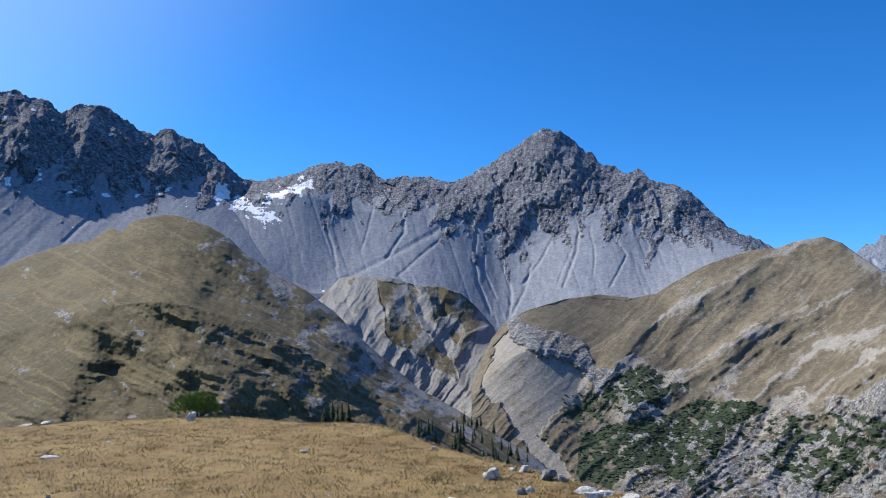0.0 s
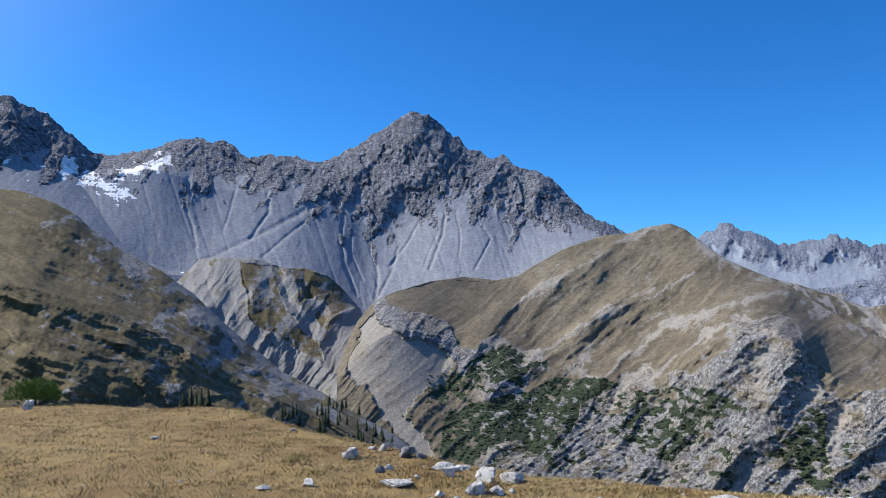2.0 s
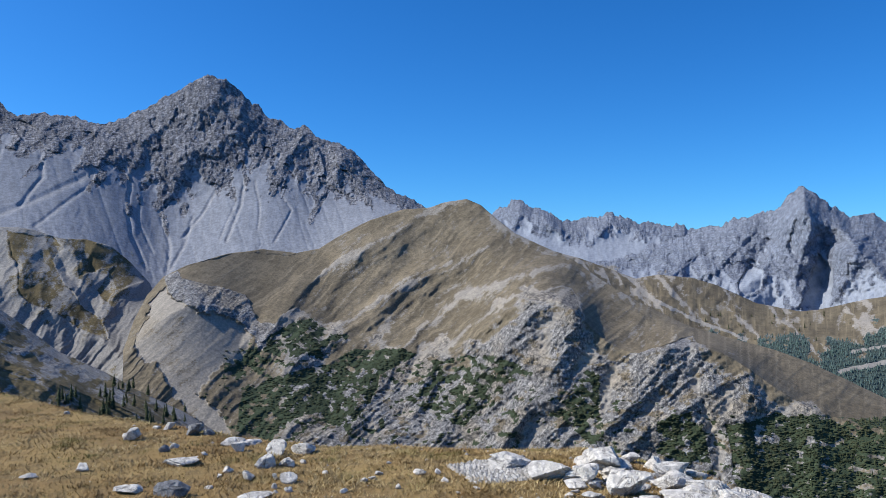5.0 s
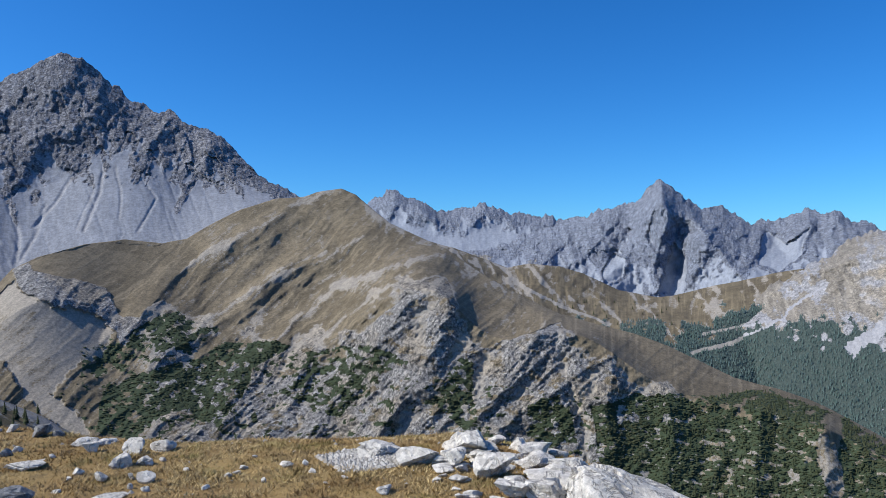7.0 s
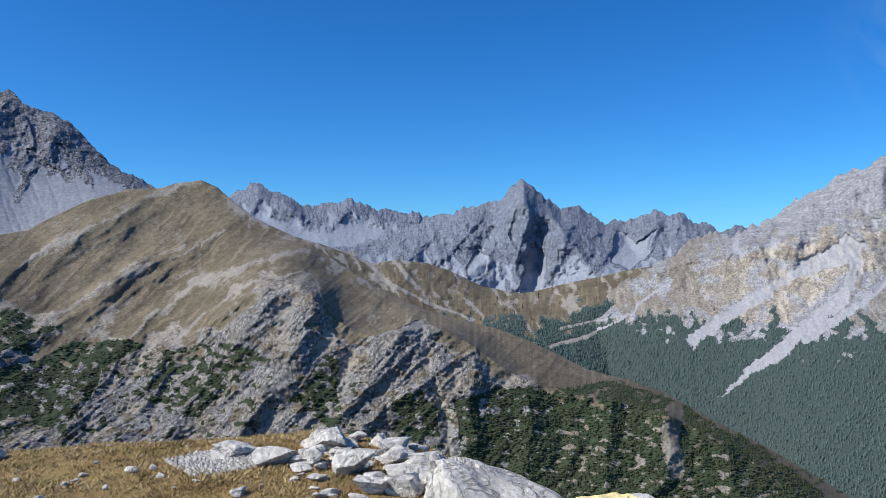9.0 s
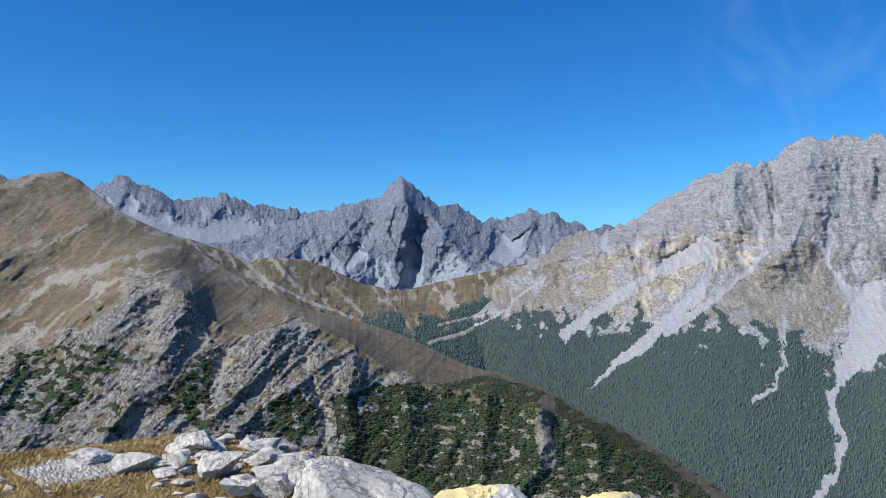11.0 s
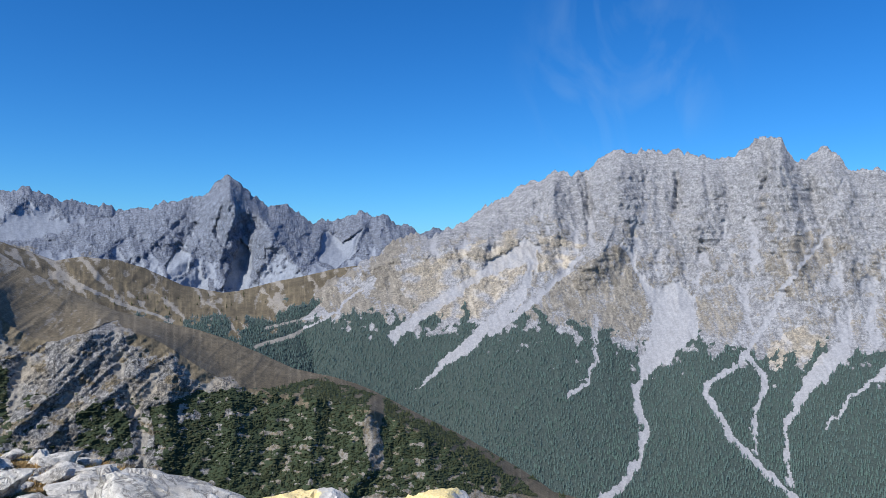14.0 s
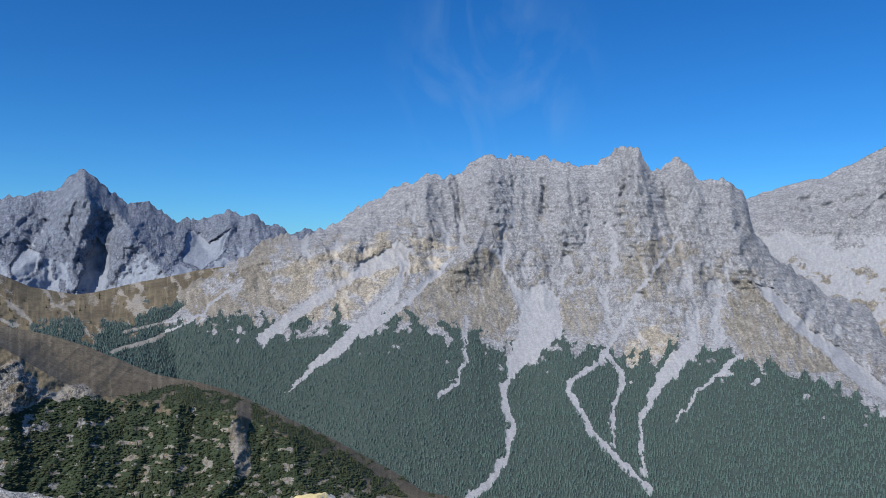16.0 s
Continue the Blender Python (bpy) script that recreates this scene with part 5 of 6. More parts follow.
TURF = meadow_material()
ang = np.radians(np.concatenate([np.arange(-180, -40, 2.0), np.arange(-40, 100, 0.45), np.arange(100, 180.1, 2.0)]))
rad = np.concatenate([[0.05, 0.5, 1, 1.5, 2, 2.5], np.geomspace(3, 18, 110), [20, 24, 30, 40, 60, 90, 140, 220, 330, 460]])
gx, gy = rad[:, None] * np.sin(ang)[None], rad[:, None] * np.cos(ang)[None]
gz = hill_height(gx, gy)
i = (np.arange(len(rad) - 1)[:, None] * len(ang) + np.arange(len(ang) - 1)[None]).ravel()
hilltop = sheet("hilltop", np.stack([gx, gy, gz], -1).reshape(-1, 3), np.stack([i, i + len(ang), i + len(ang) + 1, i + 1], -1), TURF)
tagged(hilltop, "dry straw-coloured grassy hilltop with bare patches", "ground", kind="structure")
# the valley floor, out to the horizon
floor = Nodes("valley_floor")
FLOOR = floor.done(floor.mix(floor.step(floor.noise(0.01), 0.4, 0.6), (0.04, 0.05, 0.025), (0.10, 0.09, 0.05)))
fr = np.array([1.0, 400, 900, 1600, 2600, 3600, 4900])
fa = np.radians(np.arange(0, 361, 5.0))
fx, fy = fr[:, None] * np.sin(fa)[None], fr[:, None] * np.cos(fa)[None]
fz = -640 + 40 * fractal(fx / 900, fy / 900, 3, 301)
i = (np.arange(len(fr) - 1)[:, None] * len(fa) + np.arange(len(fa) - 1)[None]).ravel()
ground = sheet("ground", np.stack([fx, fy, fz], -1).reshape(-1, 3), np.stack([i, i + len(fa), i + len(fa) + 1, i + 1], -1), FLOOR)
tagged(ground, "wooded valley floor far below the slopes", "ground", kind="structure")


# ---- woods ----
def part(name, co, faces, material, parent, label="", smooth=False):
    """One mesh under a thing or under a part."""
    ob = sheet(name, np.asarray(co, float), np.asarray(faces), material, smooth)
    ob.parent = parent
    return tagged(ob, label)


def thing(name, place, label, category, group=""):
    """An empty at a thing's base, which its parts hang on."""
    ob = new(name)
    ob.location = place
    ob.empty_display_size = 0.1
    return tagged(ob, label, category, group)


def foliage_material(name, dark, light, tip):
    m = Nodes(name)
    r = m.island()
    c = m.mix(r, dark, light)
    c = m.mix(m.math("MULTIPLY", m.step(m.noise(0.02, 3.0), 0.4, 0.7), 0.5), c, tip)
    return m.done(c)


def scatter(survey, layer, count, least, rng, keep=None):
    """Places on a slope where its cover is thick enough."""
    a1, e, r, z, cover = survey[1]
    rows, cols = rng.integers(0, r.shape[0], count * 12), rng.integers(0, r.shape[1], count * 12)
    ok = cover[rows, cols, layer] > least + 0.3 * (rng.random(count * 12) - 0.5)
    if keep is not None:
        ok &= keep(a1[cols], e[rows, cols])
    rows, cols = rows[ok][:count], cols[ok][:count]
    ok = (rows < r.shape[0] - 1) & (cols < r.shape[1] - 1)
    rows, cols = rows[ok], cols[ok]
    f, g = rng.random(len(rows)), rng.random(len(rows))

    def between(m):
        return (m[rows, cols] * (1 - f) + m[rows + 1, cols] * f) * (1 - g) + (m[rows, cols + 1] * (1 - f) + m[rows + 1, cols + 1] * f) * g

    rad, far, high = np.radians(a1[cols] * (1 - g) + a1[cols + 1] * g), between(r), between(z)
    return np.stack([far * np.sin(rad), far * np.cos(rad), high], -1)


def repeat(template, faces, places, sizes, tall, rng):
    """Many turned and scaled copies of a small form, joined."""
    turn = rng.random(len(places)) * 6.283
    c, s = np.cos(turn)[:, None], np.sin(turn)[:, None]
    x, y, z = (template[None, :, k] for k in range(3))
    rough = 1 + 0.25 * (rng.random((len(places), len(template))) - 0.5)
    w = sizes[:, None] * rough
    co = np.stack([(x * c - y * s) * w, (x * s + y * c) * w, z * (sizes * tall)[:, None] * np.ones_like(w)], -1) + places[:, None]
    f = faces[None] + (np.arange(len(places)) * len(template))[:, None, None]
    return co.reshape(-1, 3), f.reshape(-1, faces.shape[1])


def spruce_form():
    co, faces = [], []
    for base, width, top in ((0.05, 0.2, 0.6), (0.38, 0.14, 1.0)):
        k = len(co)
        co += [(width * math.sin(j * 1.047), width * math.cos(j * 1.047), base + 0.05 * (j % 2)) for j in range(6)] + [(0, 0, top)]
        faces += [(k + j, k + (j + 1) % 6, k + 6) for j in range(6)]
    return np.array(co), np.array(faces)


def cushion_form():
    co = [(0.5 * math.sin(j * 1.257), 0.5 * math.cos(j * 1.257), -0.2) for j in range(5)]
    co += [(0.58 * math.sin(j * 1.257 + 0.5), 0.58 * math.cos(j * 1.257 + 0.5), 0.25 + 0.08 * (j % 2)) for j in range(5)] + [(0.05, 0, 0.55)]
    faces = []
    for j in range(5):
        n = (j + 1) % 5
        faces += [(j, n, 5 + j), (n, 5 + n, 5 + j), (5 + j, 5 + n, 10)]
    return np.array(co), np.array(faces)


rng = np.random.default_rng(4)
# Far forest: needles paler and bluer, with haze painted into their colour.
HAZY_SPRUCE = foliage_material("hazy_spruce_needles", (0.074, 0.116, 0.113), (0.118, 0.176, 0.166), (0.089, 0.151, 0.125))
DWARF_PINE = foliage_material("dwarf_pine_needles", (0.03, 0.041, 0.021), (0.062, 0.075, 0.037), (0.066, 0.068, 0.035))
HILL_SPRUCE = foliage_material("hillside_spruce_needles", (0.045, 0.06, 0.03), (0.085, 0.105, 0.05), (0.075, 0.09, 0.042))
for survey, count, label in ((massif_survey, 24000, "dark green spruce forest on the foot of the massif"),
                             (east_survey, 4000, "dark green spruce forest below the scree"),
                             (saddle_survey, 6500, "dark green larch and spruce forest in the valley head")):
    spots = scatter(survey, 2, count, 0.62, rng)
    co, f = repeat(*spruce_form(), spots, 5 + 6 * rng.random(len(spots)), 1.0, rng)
    tagged(sheet("forest", co, f, HAZY_SPRUCE, False), label, "forest", kind="stuff")
spots = scatter(ridge_survey, 2, 15000, 0.5, rng)
co, f = repeat(*cushion_form(), spots, 1.8 + 3.2 * rng.random(len(spots)) ** 2, 0.5, rng)
tagged(sheet("dwarf_pine_thicket", co, f, DWARF_PINE, False), "dark green dwarf pine cushions on pale rock", "shrubs", kind="stuff")
spots = scatter(ridge_survey, 2, 900, 0.7, rng, lambda a, e: (a > 44) & (e < -9))
co, f = repeat(*spruce_form(), spots, 4 + 4 * rng.random(len(spots)), 1.0, rng)
tagged(sheet("forest", co, f, DWARF_PINE, False), "scattered dark conifers among dwarf pines on the ridge", "forest", kind="stuff")

BARK = Nodes("conifer_bark")
BARK = BARK.done(BARK.mix(BARK.step(BARK.noise(6.0), 0.4, 0.7), (0.07, 0.055, 0.04), (0.16, 0.13, 0.10)))


def tube(points, radii, sides=6):
    """A round bar through these places, tapering as the radii say."""
    co, faces = [], []
    for p, r in zip(points, radii):
        co += [(p[0] + r * math.sin(6.283 * j / sides), p[1] + r * math.cos(6.283 * j / sides), p[2]) for j in range(sides)]
    for k in range(len(points) - 1):
        for j in range(sides):
            n = (j + 1) % sides
            faces.append((k * sides + j, k * sides + n, (k + 1) * sides + n, (k + 1) * sides + j))
    return np.array(co), np.array(faces)


def conifer(seed):
    """A spruce 1 m high: a tapered trunk and a crown of drooping sprays."""
    g = np.random.default_rng(seed)
    tree = thing("conifer", (0, 0, 0), "slender dark green spruce standing on the grassy hillside", "tree", "spruces on the hillside")
    part("trunk", *tube([(0, 0, -0.06), (0, 0, 0.5), (0, 0, 0.97)], [0.022, 0.013, 0.002]), BARK, tree)
    co, faces = [], []
    for k in range(130):
        h = 0.06 + 0.9 * (k / 130)
        reach = (0.23 * (1 - h) + 0.014) * (0.65 + 0.6 * g.random())
        b = g.random() * 6.283
        s, c, w = math.sin(b), math.cos(b), reach * 0.42
        i = len(co)
        co += [(0, 0, h + 0.035), (s * reach * 0.6 - c * w, c * reach * 0.6 + s * w, h - 0.02), (s * reach, c * reach, h - 0.05 * g.random() - 0.02),
               (s * reach * 0.6 + c * w, c * reach * 0.6 - s * w, h - 0.02)]
        faces += [(i, i + 1, i + 2), (i, i + 2, i + 3)]
    part("crown", co, faces, HILL_SPRUCE, tree)
    return tree


def stand(survey, bearing, height):
    a1, e, r, z, _ = survey[1]
    c = int(np.argmin(np.abs(a1 - bearing)))
    k = int(np.argmin(np.abs(e[:, c] - height)))
    return (r[k, c] * math.sin(radians(a1[c])), r[k, c] * math.cos(radians(a1[c])), z[k, c])


kinds = [conifer(seed) for seed in (1, 2, 3)]
groves = [(-14.0, -7.3, 1.1, 0.35, 12, 16), (-6.5, -8.8, 1.9, 0.9, 22, 15), (-3.6, -8.2, 1.3, 0.9, 16, 14), (-1.6, -9.8, 1.8, 0.7, 16, 14)]
made = 0
for bearing, height, wide, deep_by, count, tall in groves:
    for _ in range(count):
        place = stand(hill_survey, bearing + wide * rng.uniform(-1, 1), height + deep_by * rng.uniform(-1, 1))
        size = tall * 0.9 * rng.uniform(0.55, 1.15)
        m = Matrix.LocRotScale(place, Euler((0, 0, rng.uniform(0, 6.28))), (size, size, size))
        if made < 3:
            kinds[made].matrix_basis = m
        else:
            copy_thing(kinds[made % 3], pose(*place, 0, 0, rng.uniform(0, 360))).scale = (size, size, size)
        made += 1
for _ in range(34):
    place = stand(saddle_survey, rng.uniform(36, 47), rng.uniform(-4.6, -2.6))
    size = 13 * rng.uniform(0.6, 1.2)
    copy_thing(kinds[made % 3], pose(*place, 0, 0, rng.uniform(0, 360))).scale = (size, size, size)
    made += 1


# ---- stones on the hilltop ----
def stone_material(name, light, dark, moss):
    m = Nodes(name)
    big, mid, fine = m.noise(3.0, 4.0), m.noise(22.0, 6.0, 0.65), m.noise(120.0, 4.0, 0.7)
    cracks = m.cells(9.0, feature="DISTANCE_TO_EDGE")
    c = m.mix(m.step(mid, 0.35, 0.65), dark, light)
    c = m.mix(m.math("MULTIPLY", m.step(big, 0.45, 0.7), 0.45), c, moss)
    c = m.mix(m.math("MULTIPLY", m.step(fine, 0.55, 0.35), 0.4), c, [v * 0.5 for v in dark])
    h = m.math("ADD", m.math("MULTIPLY", mid, 0.7), m.math("MULTIPLY", fine, 0.3))
    n = m.bump(h, 0.9, 0.03)
    fissure = m.math("ABSOLUTE", m.math("SUBTRACT", m.noise(5.0, 5.0, 0.6, None, 0.8), 0.5))
    c = m.mix(m.math("MULTIPLY", m.step(fissure, 0.022, 0.006), 0.55), c, [v * 0.3 for v in dark])
    c = m.mix(m.math("MULTIPLY", m.step(m.noise(9.0, 5.0, 0.65), 0.58, 0.68), 0.3), c, [v * 0.7 for v in dark])
    n = m.bump(m.step(fissure, 0.0, 0.03), 0.6, 0.02, n)
    return m.done(c, m.bump(m.step(cracks, 0.0, 0.02), 0.15, 0.01, n))


WHITE_LIMESTONE = stone_material("white_limestone", (0.80, 0.765, 0.70), (0.50, 0.475, 0.435), (0.45, 0.43, 0.39))
GREY_LIMESTONE = stone_material("grey_limestone", (0.36, 0.36, 0.36), (0.17, 0.17, 0.175), (0.27, 0.26, 0.22))


def rock(name, x, y, width, depth, height, seed, material, label, group="", detail=3, turn=0.0, flat=0.8, least=0.33, tilt=0.0, sink=0.3, faces_cut=9):
    """An angular stone with flat broken faces and pits, sunk a little into the turf."""
    g = np.random.default_rng(seed)
    bm = bmesh.new()
    bmesh.ops.create_icosphere(bm, subdivisions=detail, radius=1.0)
    bm.verts.ensure_lookup_table()
    co = np.array([v.co for v in bm.verts])
    faces = np.array([[v.index for v in f.verts] for f in bm.faces])
    bm.free()
    normals = g.normal(size=(faces_cut, 3))
    normals[0] = (0.15 * g.normal(), 0.15 * g.normal(), 1)
    normals /= np.linalg.norm(normals, axis=1)[:, None]
    offset = g.uniform(least, 0.85, faces_cut)
    offset[0] = flat
    reach = np.min(offset[None] / np.maximum(co @ normals.T, 0.12), axis=1).clip(0, 1.25)
    q = co * 2.2 + seed * 3.1
    pits = fractal(q[:, 0] + q[:, 2] * 0.7, q[:, 1] - q[:, 2] * 0.9, 4, seed, 0.6)
    chips = shards(q[:, 0] + 0.6 * q[:, 2], q[:, 1] - 0.8 * q[:, 2], 0.9, 1.0, seed + 2)
    co = co * (reach + 0.06 * pits + 0.1 * chips)[:, None]
    co[:, 2] -= co[:, 2].min()
    co *= np.array([width / 2 / np.abs(co[:, 0]).max(), depth / 2 / np.abs(co[:, 1]).max(), height * 1.3 / co[:, 2].max()])
    ground_z = float(hill_height(np.array([x]), np.array([y]))[0])
    ob = sheet(name, co, faces, material, detail > 3)
    if detail > 3:
        ob.data.set_sharp_from_angle(angle=radians(24))
    ob.matrix_world = pose(x, y, ground_z - sink * height, 0, tilt, turn)
    return tagged(ob, label, "rock", group)


n = 0
for name, rows, material, label, group in (
        ("stone", WHITE_STONES, WHITE_LIMESTONE, "angular white limestone block lying in dry grass", "white stones in the grass"),
        ("stone", SMALL_STONES, WHITE_LIMESTONE, "small pale stone lying in dry grass", "small stones in the grass"),
        ("stone", LEFT_STONES, WHITE_LIMESTONE, "weathered pale stone half sunk in dry turf", "white stones in the grass"),
        ("stone", HILL_STONES, WHITE_LIMESTONE, "pale stone on the brow of the grassy hilltop", "stones on the brow"),
        ("stone", GREY_STONES, GREY_LIMESTONE, "dark grey weathered limestone block in dry grass", "grey stones in the grass"),
        ("ledge_rock", LEDGE_ROCKS, WHITE_LIMESTONE, "cracked white limestone block of the rocky ledge", "blocks of the rocky ledge")):
    for x, y, w, h in rows:
        n += 1
        w = w * (1.25 if name == "ledge_rock" else 1.15)
        rock(name, x, y, w, w * (0.6 + 0.5 * ((n * 37) % 10) / 10), h * (0.8 if name == "ledge_rock" else 0.75), n, material, label, group, 5 if name == "ledge_rock" else 4, math.degrees(-math.atan2(x, y)))
g = np.random.default_rng(77)
for k in range(70):
    q, t = math.sqrt(g.random()), g.random() * 6.283
    x, y = 3.28 + 0.62 * q * math.cos(t) + 0.25 * q * math.sin(t), 4.75 + 0.75 * q * math.sin(t)
    w = 0.07 + 0.26 * g.random() ** 2
    rock("ledge_rock", x, y, w, w * g.uniform(0.5, 0.9), w * g.uniform(0.2, 0.36), 400 + k, WHITE_LIMESTONE,
         "broken pale limestone piece of the rocky ledge", "pieces of the rocky ledge", 3 if w < 0.18 else 4, g.uniform(-70, 10), 0.75)


def whaleback(x, y, length, depth, height, turn, label):
    """A smooth-backed boulder, steep at one end and falling gently to the other, with a crack across its shoulder."""
    bm = bmesh.new()
    bmesh.ops.create_icosphere(bm, subdivisions=6, radius=1.0)
    bm.verts.ensure_lookup_table()
    co = np.array([v.co for v in bm.verts])
    faces = np.array([[v.index for v in f.verts] for f in bm.faces])
    bm.free()
    p = np.sign(co) * np.abs(co) ** np.array([0.72, 0.8, 0.85])
    fall = 1.0 - 0.86 * ((p[:, 0] + 0.72) / 1.72).clip(0, 1)
    step = 0.13 * ease(p[:, 0] + 0.35 * p[:, 2] - 0.3 * p[:, 1], -0.62, -0.56)
    p[:, 2] *= fall * (1.0 - step)
    crack = np.abs(p[:, 0] + 0.35 * p[:, 2] - 0.3 * p[:, 1] + 0.55 + 0.05 * fractal(p[:, 1] * 3, p[:, 2] * 3, 3, 88))
    fine = np.abs(p[:, 0] - 0.5 * p[:, 2] + 0.2 * p[:, 1] - 0.35 + 0.06 * fractal(p[:, 1] * 3, p[:, 2] * 3, 3, 89))
    dents = 0.16 * fractal(p[:, 0] * 1.6 + p[:, 2], p[:, 1] * 1.6 - p[:, 2], 5, 87, 0.55) + 0.09 * shards(p[:, 0] + p[:, 2], p[:, 1] - p[:, 2], 0.5, 1.0, 86)
    p *= (1 + dents - 0.2 * ease(-crack, -0.07, 0.0) - 0.035 * ease(-fine, -0.03, 0.0))[:, None]
    p *= np.array([length / 2, depth / 2, height])
    ob = sheet("boulder", p, faces, WHITE_LIMESTONE)
    ob.data.set_sharp_from_angle(angle=radians(32))
    ob.matrix_world = pose(x, y, float(hill_height(np.array([x]), np.array([y]))[0]) - 0.1 * height, 0, 0, turn)
    return tagged(ob, label, "rock")


whaleback(3.46, 3.61, 0.92, 0.6, 0.40, -44, "large whaleback boulder of white limestone with dark cracks")


def painted_material():
    m = Nodes("yellow_painted_limestone")
    co = m.tree.nodes.new("ShaderNodeTexCoord").outputs["Object"]
    xyz = m.tree.nodes.new("ShaderNodeSeparateXYZ")
    m.tree.links.new(co, xyz.inputs[0])
    mid, fine = m.noise(14.0, 6.0, 0.65), m.noise(90.0, 4.0, 0.7)
    stone = m.mix(m.step(mid, 0.35, 0.65), (0.47, 0.45, 0.42), (0.66, 0.64, 0.60))
    where = m.math("SUBTRACT", m.math("MULTIPLY", m.math("SUBTRACT", mid, 0.5), 0.35), xyz.outputs[0])
    paint = m.mix(m.step(fine, 0.3, 0.7), (0.72, 0.56, 0.24), (0.84, 0.70, 0.38))
    return m.done(m.mix(m.step(where, -0.10, -0.04), stone, paint), m.bump(fine, 0.5, 0.01, m.bump(mid, 0.7, 0.03)))


PAINTED = painted_material()
rock("painted_rock", 3.34, 2.52, 0.60, 0.5, 0.295, 311, PAINTED, "limestone rock with a worn yellow painted trail mark", "", 5, -53, 0.8)
rock("painted_rock", 3.78, 1.98, 0.80, 0.5, 0.305, 313, PAINTED, "limestone rock painted yellow over one half", "", 5, -63, 0.8)


# ---- gravel, grass and the pine shrub ----
def on_hill(x, y, lift=0.0):
    return np.stack([x, y, hill_height(x, y) + lift], -1)


g = np.random.default_rng(9)
pebble = np.array([(1, 0, 0), (0.3, 0.9, 0.1), (-0.8, 0.5, 0), (-0.7, -0.6, 0.1), (0.4, -0.9, 0), (0.1, 0.1, 0.75), (-0.2, -0.1, 0.6)])
pebble_faces = np.array([(0, 1, 5), (1, 2, 5), (2, 6, 5), (2, 3, 6), (3, 4, 6), (4, 5, 6), (4, 0, 5)])
px, py = 2.5 + 0.34 * g.uniform(-1, 1, 2600), 5.6 + 0.34 * g.uniform(-1, 1, 2600)
co, f = repeat(pebble, pebble_faces, on_hill(px, py), 0.012 + 0.028 * g.random(2600) ** 2, 1.0, g)
PEBBLE = Nodes("pale_pebbles")
PEBBLE = PEBBLE.done(PEBBLE.mix(PEBBLE.island(), (0.24, 0.225, 0.20), (0.52, 0.50, 0.46)))
tagged(sheet("gravel", co, f, PEBBLE, False), "patch of pale limestone gravel beside the ledge", "gravel", kind="stuff")
count = 1500
pa, pr = np.radians(g.uniform(-38, 58, count)), g.uniform(3.8, 9.5, count)
px, py = pr * np.sin(pa), pr * np.cos(pa)
ok = (pr < along(EDGE, np.degrees(pa)) + 0.3) & (g.random(count) < 0.12 + 0.9 * ease(np.degrees(pa), 4, 38))
co, f = repeat(pebble, pebble_faces, on_hill(px[ok], py[ok]), 0.008 + 0.022 * g.random(ok.sum()) ** 3, 1.0, g)
tagged(sheet("scattered_pebbles", co, f, PEBBLE, False), "scattered pale pebbles among the grass", "gravel", kind="stuff")


def grass_material():
    m = Nodes("dry_grass_blades")
    r, place = m.island(), m.noise(1.1, 4.0)
    c = m.mix(r, (0.34, 0.245, 0.105), (0.62, 0.485, 0.25))
    c = m.mix(m.math("MULTIPLY", m.step(place, 0.42, 0.62), 0.7), c, (0.25, 0.135, 0.045))
    c = m.mix(m.math("MULTIPLY", m.step(m.noise(3.2, 4.0, 0.6), 0.52, 0.66), 0.6), c, (0.52, 0.40, 0.18))
    c = m.mix(m.math("MULTIPLY", m.step(m.noise(6.0, 5.0, 0.65), 0.48, 0.62), 0.7), c, (0.13, 0.09, 0.045))
    c = m.mix(m.math("MULTIPLY", m.step(m.noise(17.0, 3.0, 0.6), 0.52, 0.62), 0.5), c, (0.16, 0.11, 0.05))
    c = m.mix(m.math("MULTIPLY", m.step(m.noise(1.7, 4.0), 0.5, 0.66), 0.65), c, (0.20, 0.185, 0.05))
    m.bsdf.inputs["Specular IOR Level"].default_value = 0.3
    return m.done(c)


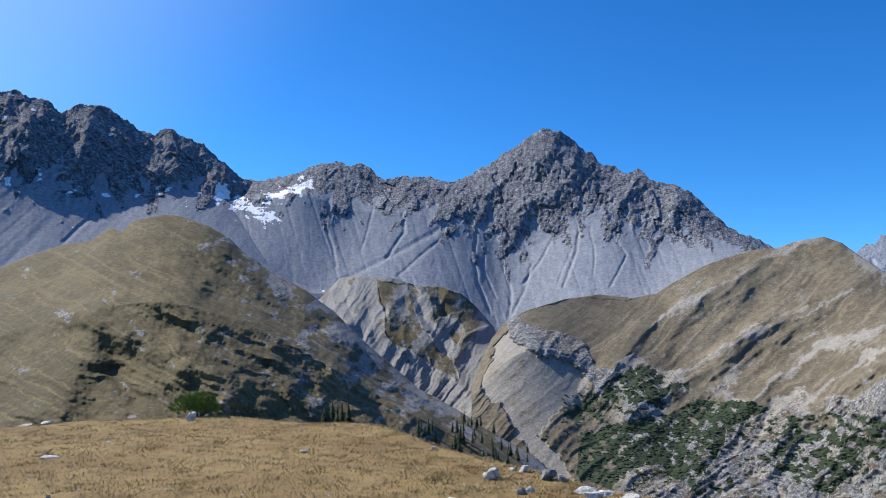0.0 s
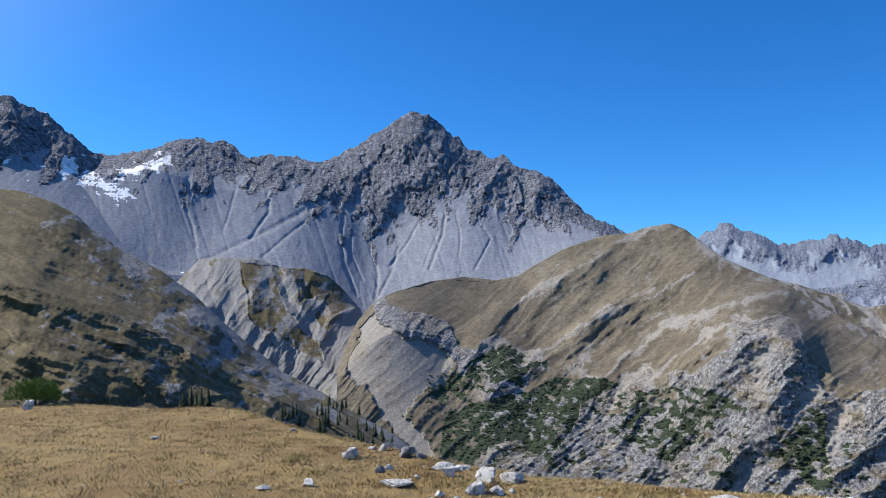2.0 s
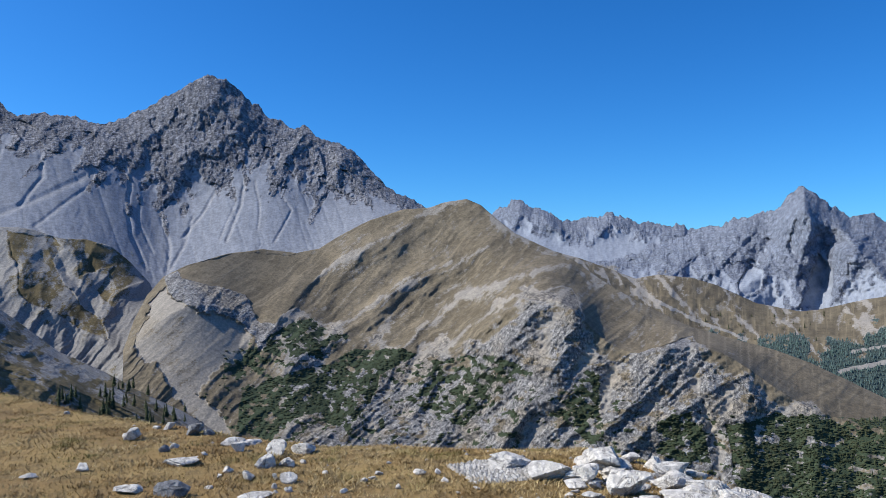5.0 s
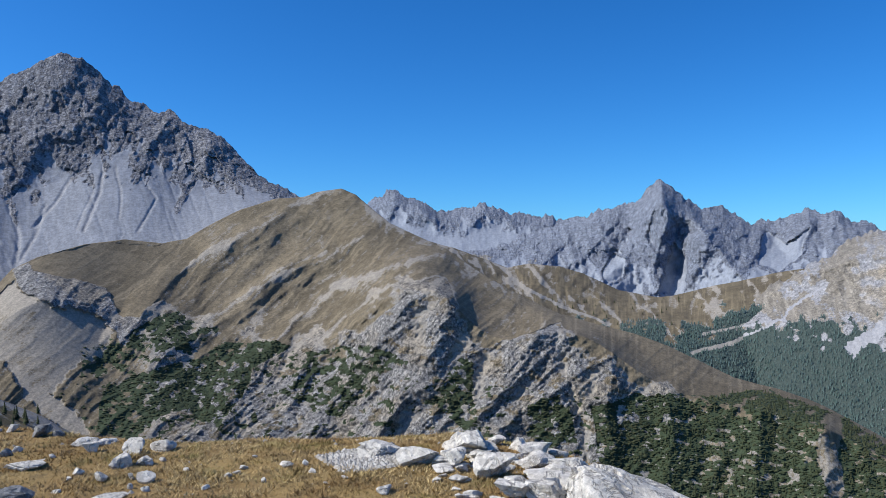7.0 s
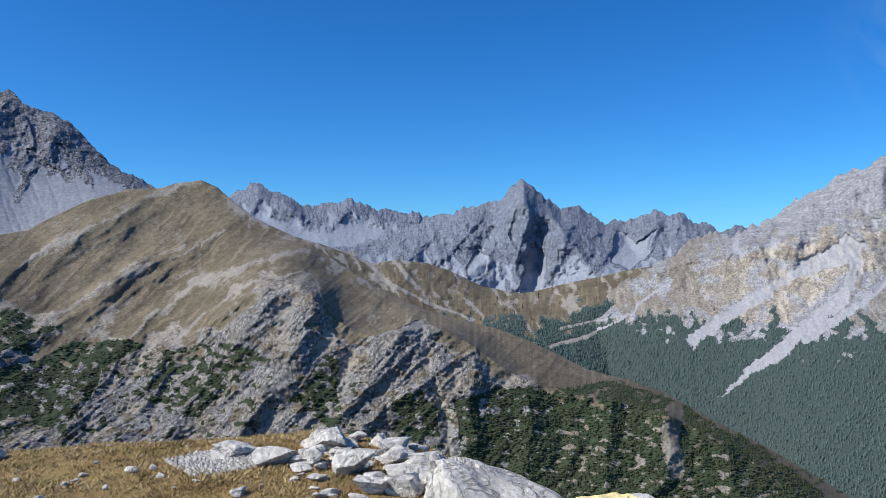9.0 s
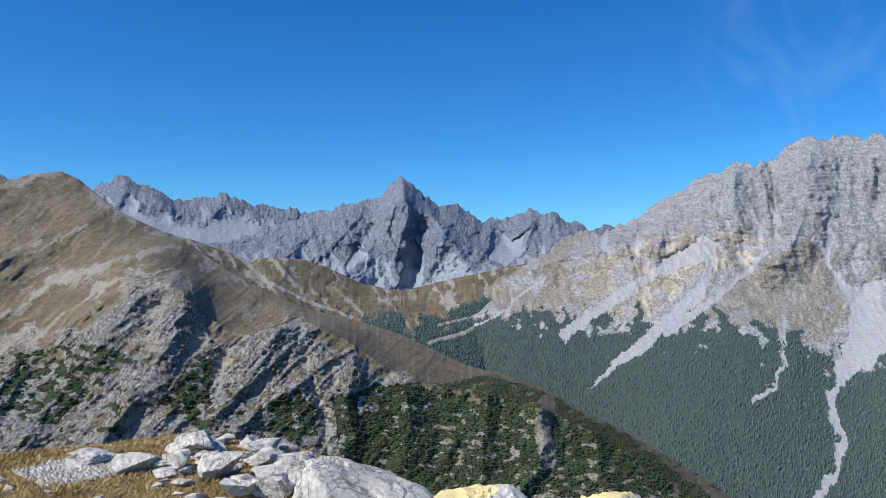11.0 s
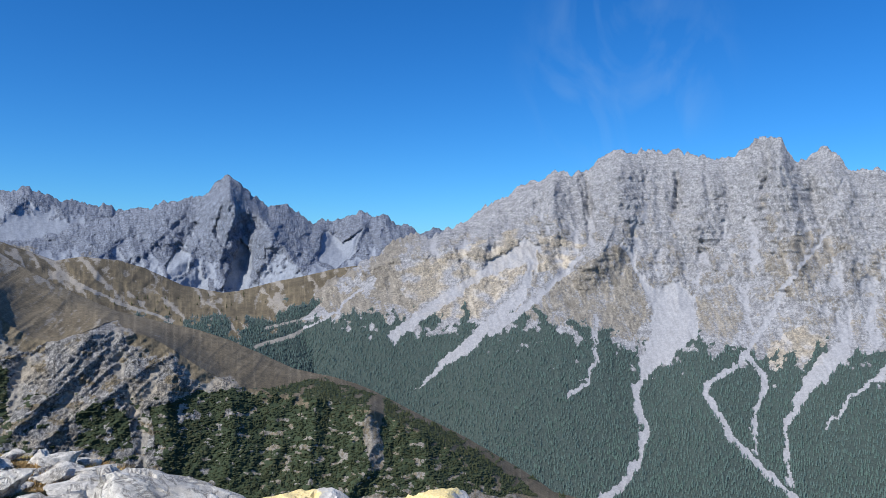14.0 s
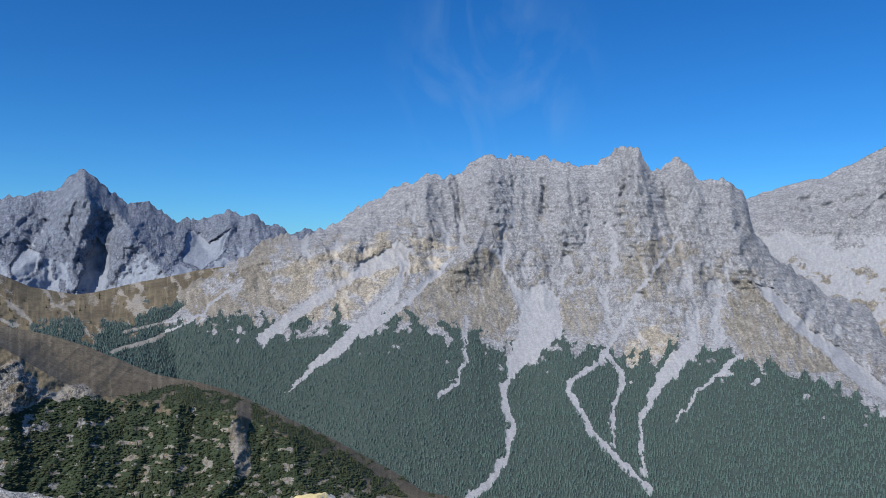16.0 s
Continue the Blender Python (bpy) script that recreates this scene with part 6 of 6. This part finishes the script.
count = 480000
ga = np.radians(g.uniform(-40, 62, count))
edge = along(EDGE, np.degrees(ga))
gr = 3.6 + (edge + 1.2 - 3.6) * g.random(count) ** 0.8
bx, by = gr * np.sin(ga), gr * np.cos(ga)
clump = fractal(bx / 0.35, by / 0.35, 3, 401)
bare = ease(np.degrees(ga), 30, 40) * ease(-gr, -6.6, -6.0) * 0.25
thick = (0.62 + 0.9 * clump - bare) * (np.hypot((bx - 2.5) / 0.36, (by - 5.6) / 0.36) > 1)
ok = g.random(count) < thick
bx, by, clump = bx[ok], by[ok], clump[ok]
k = len(bx)
tall = (0.009 + 0.024 * g.random(k) ** 2) * (1 + 0.9 * np.maximum(clump, 0))
d, lean = g.random(k) * 6.283, 0.4 + 1.3 * g.random(k)
root = on_hill(bx, by, -0.005)
half = 0.0035 + 0.003 * g.random(k)
side = np.stack([np.cos(d) * half, np.sin(d) * half, 0 * d], -1)
w = d + g.uniform(0.6, 2.4, k)
tip = root + np.stack([np.cos(w) * lean * tall, np.sin(w) * lean * tall, tall], -1)
co = np.stack([root - side, root + side, tip], 1).reshape(-1, 3)
tagged(sheet("grass", co, np.arange(3 * k).reshape(-1, 3), grass_material(), False), "short dry golden alpine grass", "grass", kind="stuff")

NEEDLE = foliage_material("pine_needles", (0.075, 0.13, 0.025), (0.21, 0.29, 0.06), (0.15, 0.21, 0.04))
bush_z = float(hill_height(np.array([-5.6]), np.array([12.75]))[0])
shrub = thing("pine_shrub", (-5.6, 12.75, bush_z), "low green dwarf pine shrub on the hill's brow", "shrub")
stems = []
for k in range(7):
    b = k * 0.9 + 0.3
    end = (0.34 * math.sin(b) * g.uniform(0.6, 1.2), 0.16 * math.cos(b), g.uniform(0.16, 0.34))
    stems.append(end)
    part("stem", *tube([(0.03 * math.sin(b), 0.03 * math.cos(b), -0.03), (end[0] * 0.6, end[1] * 0.6, end[2] * 0.4), end], [0.016, 0.012, 0.005]), BARK, shrub)
co = []
for k in range(620):
    b, h = g.random() * 6.283, g.random() ** 0.7
    q = math.sqrt(g.random())
    lump = 1 + 0.25 * math.sin(3 * b + 1)
    c0 = np.array([0.40 * q * math.sin(b) * lump, 0.22 * q * math.cos(b) * lump, 0.06 + 0.33 * h * math.sqrt(max(0.0, 1.12 - q * q))])
    for _ in range(14):
        v = g.normal(size=3) * 0.6 + np.array([c0[0] * 1.2, c0[1] * 1.2, 0.9])
        v *= g.uniform(0.035, 0.075) / np.linalg.norm(v)
        s = np.cross(v, g.normal(size=3))
        s *= 0.0045 / np.linalg.norm(s)
        co += [c0 - s, c0 + s, c0 + v]
part("foliage", co, np.arange(len(co)).reshape(-1, 3), NEEDLE, shrub)
